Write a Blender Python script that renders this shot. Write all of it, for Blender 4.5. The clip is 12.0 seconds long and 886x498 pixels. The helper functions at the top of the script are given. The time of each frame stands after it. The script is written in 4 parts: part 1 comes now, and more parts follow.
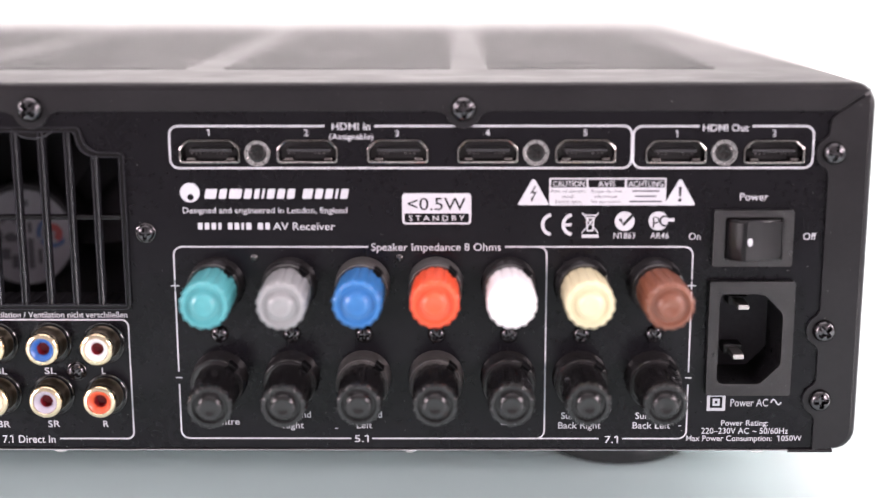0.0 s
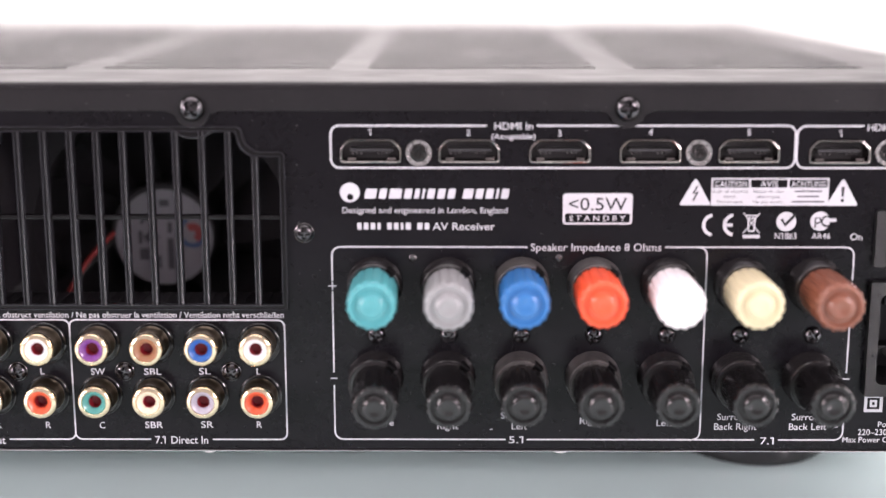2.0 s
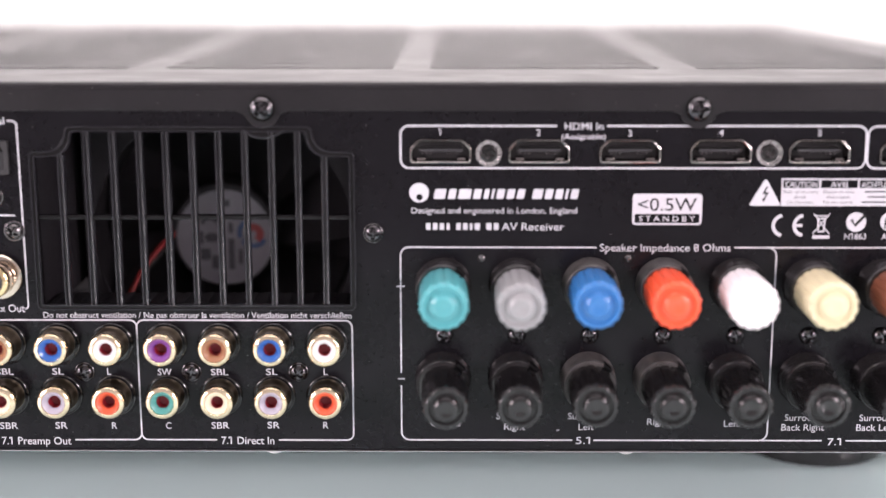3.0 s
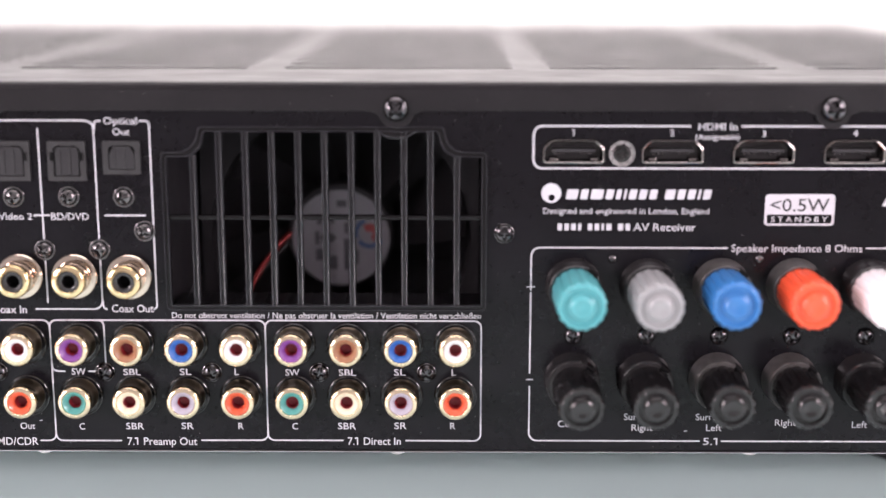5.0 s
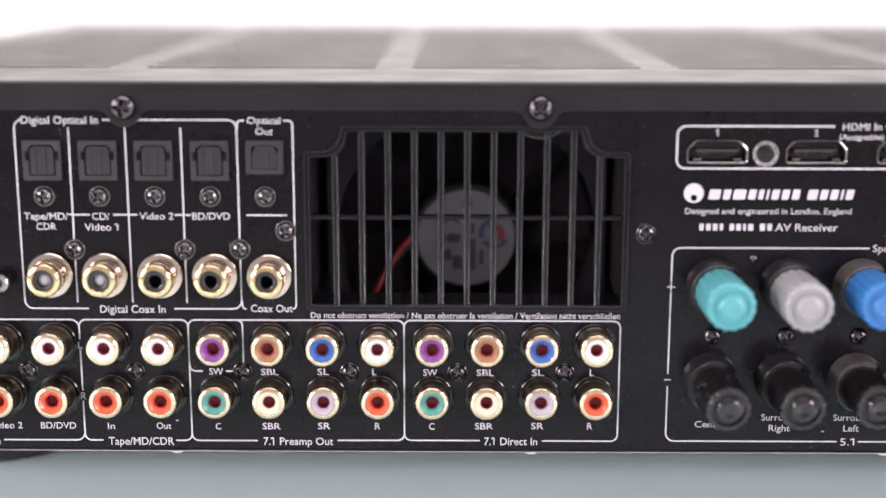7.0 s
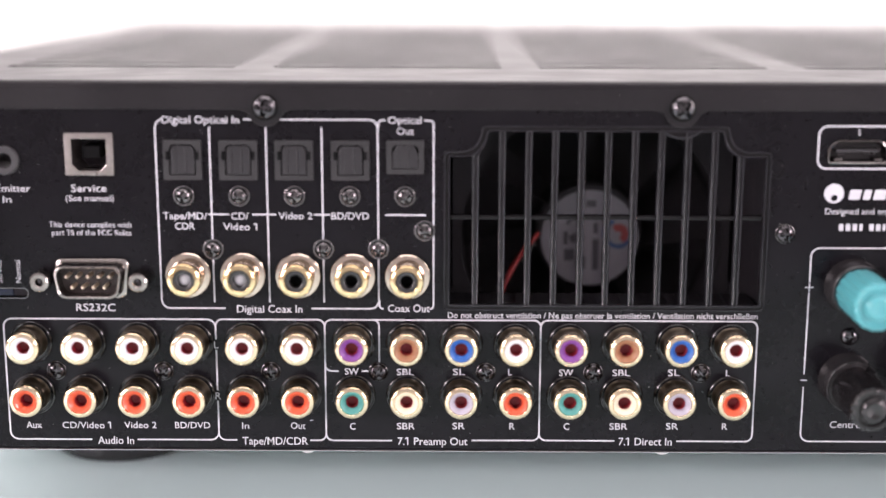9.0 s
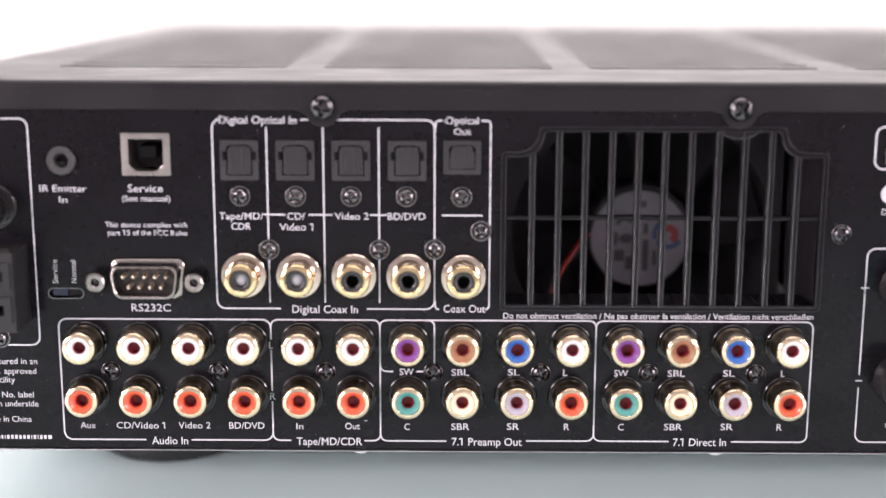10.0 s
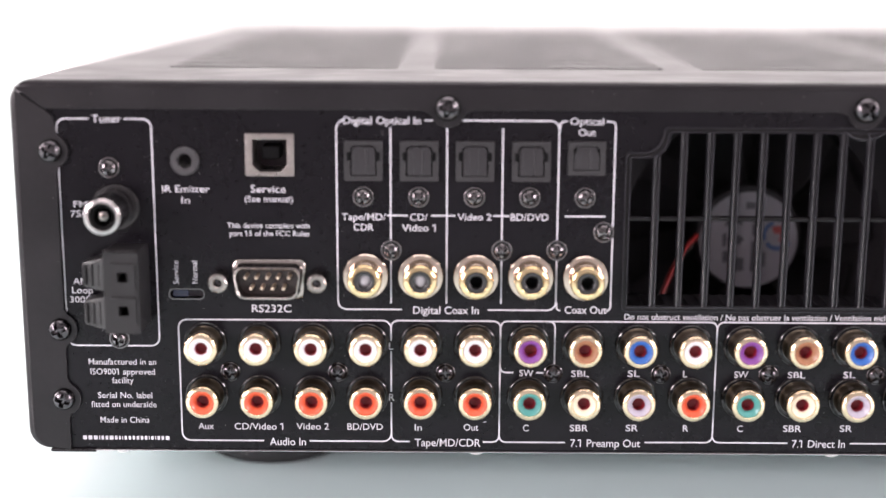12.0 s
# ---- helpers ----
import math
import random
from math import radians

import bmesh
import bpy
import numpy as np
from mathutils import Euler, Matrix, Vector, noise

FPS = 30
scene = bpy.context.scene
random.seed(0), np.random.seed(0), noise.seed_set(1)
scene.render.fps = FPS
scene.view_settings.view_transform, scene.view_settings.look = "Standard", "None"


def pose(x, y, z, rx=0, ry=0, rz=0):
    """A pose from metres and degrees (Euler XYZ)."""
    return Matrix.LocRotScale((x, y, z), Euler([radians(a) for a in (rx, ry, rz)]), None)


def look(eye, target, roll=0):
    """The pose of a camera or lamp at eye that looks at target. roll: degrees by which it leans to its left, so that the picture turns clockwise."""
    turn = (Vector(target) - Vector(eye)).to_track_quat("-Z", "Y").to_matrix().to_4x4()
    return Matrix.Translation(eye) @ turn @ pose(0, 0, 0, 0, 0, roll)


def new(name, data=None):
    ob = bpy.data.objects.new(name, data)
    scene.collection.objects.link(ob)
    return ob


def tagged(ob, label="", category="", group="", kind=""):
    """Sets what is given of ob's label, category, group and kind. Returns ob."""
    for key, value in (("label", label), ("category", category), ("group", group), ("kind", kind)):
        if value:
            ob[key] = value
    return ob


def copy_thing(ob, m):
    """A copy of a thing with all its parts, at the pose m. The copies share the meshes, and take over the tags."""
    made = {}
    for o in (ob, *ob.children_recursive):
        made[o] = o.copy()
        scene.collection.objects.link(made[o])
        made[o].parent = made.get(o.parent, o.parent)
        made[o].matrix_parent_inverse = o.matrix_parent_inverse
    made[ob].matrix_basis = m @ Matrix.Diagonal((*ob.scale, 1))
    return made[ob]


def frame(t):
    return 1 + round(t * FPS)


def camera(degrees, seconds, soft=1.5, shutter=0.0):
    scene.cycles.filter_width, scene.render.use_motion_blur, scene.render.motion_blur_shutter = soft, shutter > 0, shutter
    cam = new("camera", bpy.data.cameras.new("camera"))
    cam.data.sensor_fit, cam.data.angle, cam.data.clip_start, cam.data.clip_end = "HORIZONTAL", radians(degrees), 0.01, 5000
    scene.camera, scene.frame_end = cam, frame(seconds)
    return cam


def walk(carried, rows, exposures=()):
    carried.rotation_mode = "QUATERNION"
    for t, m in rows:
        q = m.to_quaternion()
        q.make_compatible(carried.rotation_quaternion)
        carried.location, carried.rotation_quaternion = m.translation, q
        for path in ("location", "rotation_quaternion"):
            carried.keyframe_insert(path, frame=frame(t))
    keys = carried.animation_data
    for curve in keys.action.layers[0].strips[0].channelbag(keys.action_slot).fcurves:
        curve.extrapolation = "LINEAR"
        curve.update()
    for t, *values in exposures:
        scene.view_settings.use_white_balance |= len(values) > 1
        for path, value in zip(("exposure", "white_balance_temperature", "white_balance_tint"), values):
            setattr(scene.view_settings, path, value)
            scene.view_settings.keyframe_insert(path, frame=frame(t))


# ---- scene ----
import itertools

# ---------- camera ----------
cam = camera(36.34, 12.0, soft=1.4)
cam.data.dof.use_dof = True
cam.data.dof.focus_distance = 0.36
cam.data.dof.aperture_fstop = 3.8
PATH = [
    (0, 0.10836, -0.34263, 0.14375, -12.196, 0.444, 0.103),
    (0.5, 0.10071, -0.34224, 0.14361, -12.195, 0.442, 0.088),
    (1, 0.09034, -0.34191, 0.14348, -12.188, 0.441, 0.075),
    (1.5, 0.07854, -0.34162, 0.14337, -12.168, 0.440, 0.061),
    (2, 0.06693, -0.34138, 0.14327, -12.155, 0.439, 0.048),
    (2.5, 0.05826, -0.34118, 0.14318, -12.149, 0.439, 0.036),
    (3, 0.04910, -0.34101, 0.14309, -12.126, 0.438, 0.023),
    (4.8, 0.01828, -0.34068, 0.14286, -12.092, 0.438, -0.021),
    (5, 0.01524, -0.34066, 0.14284, -12.089, 0.438, -0.026),
    (5.5, 0.00650, -0.34063, 0.14279, -12.082, 0.437, -0.039),
    (6, -0.00153, -0.34062, 0.14274, -12.075, 0.437, -0.052),
    (6.5, -0.01101, -0.34062, 0.14269, -12.075, 0.436, -0.065),
    (7, -0.02119, -0.34063, 0.14264, -12.071, 0.436, -0.079),
    (7.2, -0.02566, -0.34064, 0.14262, -12.073, 0.435, -0.084),
    (8.8, -0.05348, -0.34068, 0.14244, -12.073, 0.430, -0.132),
    (9, -0.05708, -0.34069, 0.14241, -12.052, 0.429, -0.138),
    (9.5, -0.06437, -0.34069, 0.14234, -12.038, 0.427, -0.155),
    (10, -0.07163, -0.34068, 0.14226, -12.021, 0.423, -0.173),
    (10.5, -0.07955, -0.34065, 0.14218, -12.011, 0.419, -0.191),
    (11, -0.08811, -0.34061, 0.14208, -11.989, 0.415, -0.210),
    (11.5, -0.09608, -0.34054, 0.14197, -11.965, 0.410, -0.231),
    (12, -0.10337, -0.34045, 0.14185, -11.947, 0.404, -0.252),
]
walk(cam, [(t, pose(x, y, z, 90 + pitch, roll, yaw)) for t, x, y, z, pitch, yaw, roll in PATH], exposures=[(0.0, 0.0)])

# ---------- light: a white studio table with softboxes ----------
world = bpy.data.worlds.new("studio")
scene.world = world
world.use_nodes = True
world.node_tree.nodes["Background"].inputs[0].default_value = (0.95, 0.97, 1.0, 1)
world.node_tree.nodes["Background"].inputs[1].default_value = 0.05


def softbox(name, eye, target, width, height, watts, colour=(1, 1, 1)):
    lamp = bpy.data.lights.new(name, "AREA")
    lamp.shape, lamp.size, lamp.size_y, lamp.energy, lamp.color = "RECTANGLE", width, height, watts, colour
    ob = new(name, lamp)
    ob.matrix_world = look(eye, target)
    return ob


softbox("overhead_softbox", (0.0, 0.2, 1.7), (0, 0.1, 0), 1.8, 1.4, 27, (1, 0.88, 0.912))
softbox("backdrop_light", (0.0, 1.0, 1.35), (0, 2.1, 0.35), 2.4, 0.4, 23, (1, 0.925, 0.885))
softbox("front_softbox_right", (1.15, -1.0, 0.42), (0.05, 0, 0.04), 0.45, 0.5, 22, (1, 0.845, 0.905))
softbox("front_softbox_left", (-1.15, -0.95, 0.38), (-0.05, 0, 0.04), 0.45, 0.5, 23, (1, 0.845, 0.905))
softbox("side_softbox_right", (1.7, 0.3, 0.68), (0.2, 0.05, 0.0), 0.8, 0.95, 38, (1, 0.9, 0.92))
softbox("side_softbox_left", (-1.7, 0.3, 0.68), (-0.2, 0.05, 0.0), 0.8, 0.95, 38, (1, 0.9, 0.92))


# ---------- materials ----------
def material(name, colour, rough=0.5, metal=0.0, grain=0.0, grain_scale=400.0, bump=0.0, bump_scale=900.0, coat=0.0, specular=0.5, transmission=0.0):
    """A surface with colour varied at two scales and a fine relief. Scales are per metre."""
    m = bpy.data.materials.new(name)
    m.use_nodes = True
    nodes, links = m.node_tree.nodes, m.node_tree.links
    bsdf = nodes["Principled BSDF"]
    bsdf.inputs["Base Color"].default_value = (*colour, 1)
    bsdf.inputs["Roughness"].default_value = rough
    bsdf.inputs["Metallic"].default_value = metal
    bsdf.inputs["Coat Weight"].default_value = coat
    bsdf.inputs["Coat Roughness"].default_value = 0.12
    bsdf.inputs["Specular IOR Level"].default_value = specular
    bsdf.inputs["Transmission Weight"].default_value = transmission
    place = nodes.new("ShaderNodeTexCoord")
    if grain:
        fine, broad = nodes.new("ShaderNodeTexNoise"), nodes.new("ShaderNodeTexNoise")
        fine.inputs["Scale"].default_value, broad.inputs["Scale"].default_value = grain_scale, grain_scale / 14
        fine.inputs["Detail"].default_value, broad.inputs["Detail"].default_value = 4, 3
        add = nodes.new("ShaderNodeMath")
        add.operation = "ADD"
        ramp = nodes.new("ShaderNodeMapRange")
        ramp.inputs["From Min"].default_value, ramp.inputs["From Max"].default_value = 0.6, 1.4
        ramp.inputs["To Min"].default_value, ramp.inputs["To Max"].default_value = 1 - grain, 1 + grain
        tint = nodes.new("ShaderNodeVectorMath")
        tint.operation = "SCALE"
        tint.inputs[0].default_value = colour
        for n in (fine, broad):
            links.new(place.outputs["Object"], n.inputs["Vector"])
        links.new(fine.outputs["Fac"], add.inputs[0])
        links.new(broad.outputs["Fac"], add.inputs[1])
        links.new(add.outputs[0], ramp.inputs["Value"])
        links.new(ramp.outputs[0], tint.inputs["Scale"])
        links.new(tint.outputs[0], bsdf.inputs["Base Color"])
        gloss = nodes.new("ShaderNodeMapRange")
        gloss.inputs["From Min"].default_value, gloss.inputs["From Max"].default_value = 0.3, 0.7
        gloss.inputs["To Min"].default_value, gloss.inputs["To Max"].default_value = max(0.02, rough * 0.85), min(1, rough * 1.15)
        links.new(broad.outputs["Fac"], gloss.inputs["Value"])
        links.new(gloss.outputs[0], bsdf.inputs["Roughness"])
    if bump:
        rough_noise, relief = nodes.new("ShaderNodeTexNoise"), nodes.new("ShaderNodeBump")
        rough_noise.inputs["Scale"].default_value, rough_noise.inputs["Detail"].default_value = bump_scale, 3
        relief.inputs["Strength"].default_value, relief.inputs["Distance"].default_value = bump, 0.0002
        links.new(place.outputs["Object"], rough_noise.inputs["Vector"])
        links.new(rough_noise.outputs["Fac"], relief.inputs["Height"])
        links.new(relief.outputs["Normal"], bsdf.inputs["Normal"])
    return m


def dust_or_glints(m, amount=0.22, scale=130.0):
    """Scatters tiny pale specks over a material: dust, and on textured plastic painted glints."""
    nodes, links = m.node_tree.nodes, m.node_tree.links
    bsdf = nodes["Principled BSDF"]
    place, cells = nodes.new("ShaderNodeTexCoord"), nodes.new("ShaderNodeTexVoronoi")
    cells.inputs["Scale"].default_value = scale
    cells.voronoi_dimensions = "2D"
    split, rise, spread = nodes.new("ShaderNodeSeparateXYZ"), nodes.new("ShaderNodeMath"), nodes.new("ShaderNodeCombineXYZ")
    links.new(place.outputs["Object"], split.inputs[0])
    links.new(split.outputs["Y"], rise.inputs[0])
    links.new(split.outputs["Z"], rise.inputs[1])
    links.new(split.outputs["X"], spread.inputs["X"])
    links.new(rise.outputs[0], spread.inputs["Y"])
    links.new(spread.outputs[0], cells.inputs["Vector"])
    near, some, both = nodes.new("ShaderNodeMath"), nodes.new("ShaderNodeMath"), nodes.new("ShaderNodeMath")
    near.operation, near.inputs[1].default_value = "LESS_THAN", 0.018
    some.operation, some.inputs[1].default_value = "LESS_THAN", amount
    both.operation = "MULTIPLY"
    parts = nodes.new("ShaderNodeSeparateColor")
    links.new(cells.outputs["Distance"], near.inputs[0])
    links.new(cells.outputs["Color"], parts.inputs[0])
    links.new(parts.outputs[0], some.inputs[0])
    links.new(near.outputs[0], both.inputs[0])
    links.new(some.outputs[0], both.inputs[1])
    mix = nodes.new("ShaderNodeMix")
    mix.data_type = "RGBA"
    mix.inputs["B"].default_value = (0.24, 0.235, 0.235, 1)
    linked = bsdf.inputs["Base Color"].links
    if linked:
        links.new(linked[0].from_socket, mix.inputs["A"])
    else:
        mix.inputs["A"].default_value = bsdf.inputs["Base Color"].default_value
    links.new(both.outputs[0], mix.inputs["Factor"])
    links.new(mix.outputs["Result"], bsdf.inputs["Base Color"])
    return m


PANEL = dust_or_glints(material("black_painted_steel", (0.0056, 0.0051, 0.0066), 0.2, grain=0.25, grain_scale=500, bump=0.03, bump_scale=2500, specular=0.2), 0.15, 190)
COVER = dust_or_glints(material("satin_black_cover", (0.0108, 0.01, 0.0112), 0.34, grain=0.2, grain_scale=700, specular=0.31), 0.12, 190)
PRINT = material("white_screen_print", (0.52, 0.515, 0.55), 0.5, grain=0.08, grain_scale=2500)
STEEL = material("bare_steel_edge", (0.55, 0.55, 0.56), 0.35, 1.0, grain=0.15, grain_scale=900)
STEEL_PLAIN = material("galvanised_steel", (0.62, 0.63, 0.64), 0.45, 1.0, grain=0.12, grain_scale=300)
NICKEL = material("nickel_plated_brass", (0.8, 0.66, 0.46), 0.2, 1.0, grain=0.12, grain_scale=1500)
# Barrel metal darkened to imitate the black panel it mirrors.
BARREL_DARK = material("panel_mirroring_barrel", (0.13, 0.107, 0.078), 0.32, 1.0, grain=0.2, grain_scale=1500)
PALE_GOLD = material("pale_gold_plating", (0.64, 0.54, 0.45), 0.17, 1.0, grain=0.12, grain_scale=1500)
GOLD = material("gold_plated_brass", (0.8, 0.63, 0.36), 0.17, 1.0, grain=0.12, grain_scale=1500)
SHELL = material("socket_shell_steel", (0.33, 0.305, 0.285), 0.24, 1.0, grain=0.2, grain_scale=1200)
USB_SHELL = material("tinned_socket_shell", (0.42, 0.385, 0.36), 0.3, 1.0, grain=0.2, grain_scale=1200)
# Darker, glossier steel tone for the HDMI shells.
HDMI_SHELL = material("dark_hdmi_steel", (0.27, 0.25, 0.24), 0.13, 1.0, grain=0.2, grain_scale=1200)
TONGUE = material("grey_tongue_plastic", (0.03, 0.029, 0.031), 0.35, grain=0.2, grain_scale=1500)
ZINC = material("zinc_washer", (0.6, 0.585, 0.58), 0.22, 1.0, grain=0.2, grain_scale=1500)
BRIGHT = material("bright_nickel", (0.58, 0.55, 0.545), 0.24, 1.0, grain=0.12, grain_scale=1500)
SCREW = material("black_nickel_screw", (0.09, 0.086, 0.091), 0.23, 1.0, grain=0.25, grain_scale=1500)
SCREW_PALE = material("zinc_screw", (0.16, 0.152, 0.155), 0.18, 1.0, grain=0.25, grain_scale=1500)
# Interior tone: the shade inside recesses is put into this colour.
RECESS_SHADE = material("recess_shade_tone", (0.055, 0.052, 0.058), 0.6, specular=0.08, grain=0.2, grain_scale=900)
# Grille plastic again, lightened so bars and ridges carry sheen in the colour.
RIDGE = material("highlit_ridge_plastic", (0.016, 0.0156, 0.0185), 0.22, specular=0.5, grain=0.08, grain_scale=900)
FAN = material("fan_plastic", (0.034, 0.0325, 0.036), 0.6, specular=0.15, grain=0.2, grain_scale=900)
# Paler, more mottled collar tone with specks, for the third and fourth columns.
PALE_COLLAR = dust_or_glints(material("pale_collar_plastic", (0.058, 0.055, 0.053), 0.3, grain=0.6, grain_scale=420, specular=0.6), 0.5, 300)
COLLAR = dust_or_glints(material("smoky_collar_plastic", (0.017, 0.0158, 0.0165), 0.24, grain=0.3, grain_scale=500, specular=0.8), 0.35, 260)
RING = material("gloss_base_plastic", (0.014, 0.0133, 0.014), 0.14, grain=0.2, grain_scale=900, specular=1.0)
GRILLE = material("black_grille_plastic", (0.0055, 0.0052, 0.0058), 0.22, specular=0.3, grain=0.2, grain_scale=900, bump=0.06, bump_scale=3000)
# The pale specks here paint the sparkle of the rough plastic.
TEXTURED = dust_or_glints(material("spark_textured_plastic", (0.006, 0.0058, 0.0064), 0.32, grain=0.6, grain_scale=4500, bump=1.0, bump_scale=4200), 0.75, 520)
GREY_PLASTIC = material("dark_grey_plastic", (0.0155, 0.0149, 0.016), 0.5, grain=0.2, grain_scale=1200, bump=0.08, bump_scale=3000)
TERMINAL = material("black_terminal_plastic", (0.0075, 0.0072, 0.0078), 0.42, grain=0.25, grain_scale=1200, bump=0.1, bump_scale=3000)
DOOR = material("smoky_shutter_plastic", (0.019, 0.0183, 0.02), 0.33, grain=0.2, grain_scale=1600)
BLACK_KNOB = material("smoky_black_knob", (0.0095, 0.0088, 0.0093), 0.13, grain=0.2, grain_scale=900, specular=0.55)
JACK = material("grey_jack_plastic", (0.034, 0.033, 0.035), 0.4, grain=0.2, grain_scale=1200)
DULL_SCREW = material("dull_flat_screw", (0.05, 0.048, 0.048), 0.25, 1.0, grain=0.25, grain_scale=1500)
SLIDER = material("blue_black_slider", (0.012, 0.016, 0.04), 0.18, grain=0.2, grain_scale=900)
INSULATOR = material("dark_brown_insulator", (0.02, 0.014, 0.013), 0.4, grain=0.2, grain_scale=1200)
PIN = material("contact_pins", (0.8, 0.68, 0.54), 0.38, 1.0, grain=0.1, grain_scale=2000)
BLADE = material("tinned_blade", (0.55, 0.53, 0.51), 0.5, 1.0, grain=0.1, grain_scale=2000)
HOLE_RED = material("dark_red_bore", (0.23, 0.01, 0.02), 0.45, grain=0.2, grain_scale=2000)
# Near-black with almost no gloss, standing in for shade in small hollows.
HOLE_BLACK = material("black_bore", (0.003, 0.003, 0.0033), 0.6, specular=0.08, grain=0.2, grain_scale=2000)
HOLE_GREY = material("grey_bore", (0.34, 0.34, 0.35), 0.3, grain=0.2, grain_scale=2000)
TABLE = material("gloss_white_acrylic", (0.6, 0.725, 0.715), 0.22, grain=0.015, grain_scale=40, specular=0.4)
WALL = material("studio_wall_paint", (0.5, 0.488, 0.5), 0.85, grain=0.05, grain_scale=60, bump=0.1, bump_scale=200)
BACKDROP = material("white_backdrop", (0.8, 0.79, 0.79), 0.5, grain=0.015, grain_scale=40)
FLOOR = material("studio_floor", (0.09, 0.088, 0.09), 0.6, grain=0.15, grain_scale=30, bump=0.1, bump_scale=100)
RUBBER = material("foot_rubber", (0.02, 0.02, 0.021), 0.22, grain=0.2, grain_scale=600, bump=0.05)
# White label greyed: the shade behind the grille is put into its colour.
SHADED_STICKER = material("shaded_fan_sticker", (0.225, 0.22, 0.245), 0.55, grain=0.06, grain_scale=500)
# White that imitates the light caught by the studs under the base.
STUD_BRIGHT = material("stud_bright_spot", (0.8, 0.79, 0.78), 0.4, grain=0.05, grain_scale=800)
BLACK_INK = material("black_print", (0.008, 0.0078, 0.0085), 0.4, grain=0.2, grain_scale=900, specular=0.2)
INK = material("sticker_ink", (0.06, 0.06, 0.07), 0.6, grain=0.2, grain_scale=900)
INK_BLUE = material("sticker_blue", (0.04, 0.085, 0.2), 0.6, grain=0.1, grain_scale=900)
INK_RED = material("sticker_red", (0.28, 0.045, 0.045), 0.6, grain=0.1, grain_scale=900)
WIRE_RED = material("red_wire", (0.32, 0.015, 0.015), 0.4, grain=0.1, grain_scale=900)
WIRE_BLACK = material("black_wire", (0.015, 0.015, 0.015), 0.45, grain=0.1, grain_scale=900)


def moulded(name, colour, rough=0.32, coat=0.5):
    return material(name, colour, rough, grain=0.06, grain_scale=700, bump=0.03, bump_scale=3000, coat=coat)


# ---------- mesh helpers ----------
MM = 0.001


def part(name, bm, mat, parent, label="", smooth=False):
    """Links a bmesh as one mesh object under a thing or a part."""
    mesh = bpy.data.meshes.new(name)
    bmesh.ops.recalc_face_normals(bm, faces=bm.faces[:])
    bm.to_mesh(mesh)
    bm.free()
    mesh.materials.append(mat)
    if smooth:
        for p in mesh.polygons:
            p.use_smooth = True
        mesh.set_sharp_from_angle(angle=radians(38))
    ob = new(name, mesh)
    ob.parent = parent
    if label:
        tagged(ob, label)
    return ob


def again(ob, parent, x, z, y=0.0, turn=0.0, name=""):
    """One more of a part and its pieces, sharing meshes, at another place on the same parent."""
    made = copy_thing(ob, pose(x * MM, y * MM, z * MM, 0, turn, 0))
    made.parent = parent
    return made


def flat(points, holes=(), y=0.0, depth=0.5, bm=None):
    """A plate facing the viewer (-y): outline and holes in mm, its front at y and its back at y + depth."""
    bm = bm or bmesh.new()
    edges, rims = [], []
    for loop in (points, *holes):
        vs = [bm.verts.new((x * MM, y * MM, z * MM)) for x, z in loop]
        rims.append(vs)
        edges += [bm.edges.new((vs[i], vs[(i + 1) % len(vs)])) for i in range(len(vs))]
    bmesh.ops.triangle_fill(bm, use_beauty=True, use_dissolve=False, edges=edges, normal=(0, -1, 0))
    faces = {f for vs in rims for v in vs for f in v.link_faces}
    back = {}
    for vs in rims:
        for v in vs:
            back[v] = bm.verts.new((v.co.x, v.co.y + depth * MM, v.co.z))
    for f in faces:
        bm.faces.new([back[v] for v in reversed(f.verts)])
    for vs in rims:
        for i in range(len(vs)):
            a, b = vs[i], vs[(i + 1) % len(vs)]
            bm.faces.new((a, b, back[b], back[a]))
    bmesh.ops.recalc_face_normals(bm, faces=bm.faces[:])
    return bm


def eased(bm, y, width):
    """Rounds the front edges, at depth y, of a plate made by flat()."""
    front = [e for e in bm.edges if all(abs(v.co.y - y * MM) < 1e-7 for v in e.verts) and any(abs(f.normal.y) < 0.5 for f in e.link_faces)]
    bmesh.ops.bevel(bm, geom=front, offset=width * MM, segments=2, affect="EDGES", profile=0.6, clamp_overlap=True)
    return bm


def rounded(x0, z0, x1, z1, r, steps=5):
    """A rounded rectangle's outline, anticlockwise."""
    rs = r if isinstance(r, (tuple, list)) else (r, r, r, r)
    out = []
    for (cx, cz, a), q in zip(((x1, z1, 0), (x0, z1, 90), (x0, z0, 180), (x1, z0, 270)), rs):
        sx, sz = (1 if cx == x1 else -1), (1 if cz == z1 else -1)
        if q <= 0:
            out.append((cx, cz))
            continue
        for i in range(steps + 1):
            b = radians(a + 90 * i / steps)
            out.append((cx - sx * q + q * math.cos(b), cz - sz * q + q * math.sin(b)))
    return out


def disc(x, z, r, n=24):
    return [(x + r * math.cos(2 * math.pi * i / n), z + r * math.sin(2 * math.pi * i / n)) for i in range(n)]


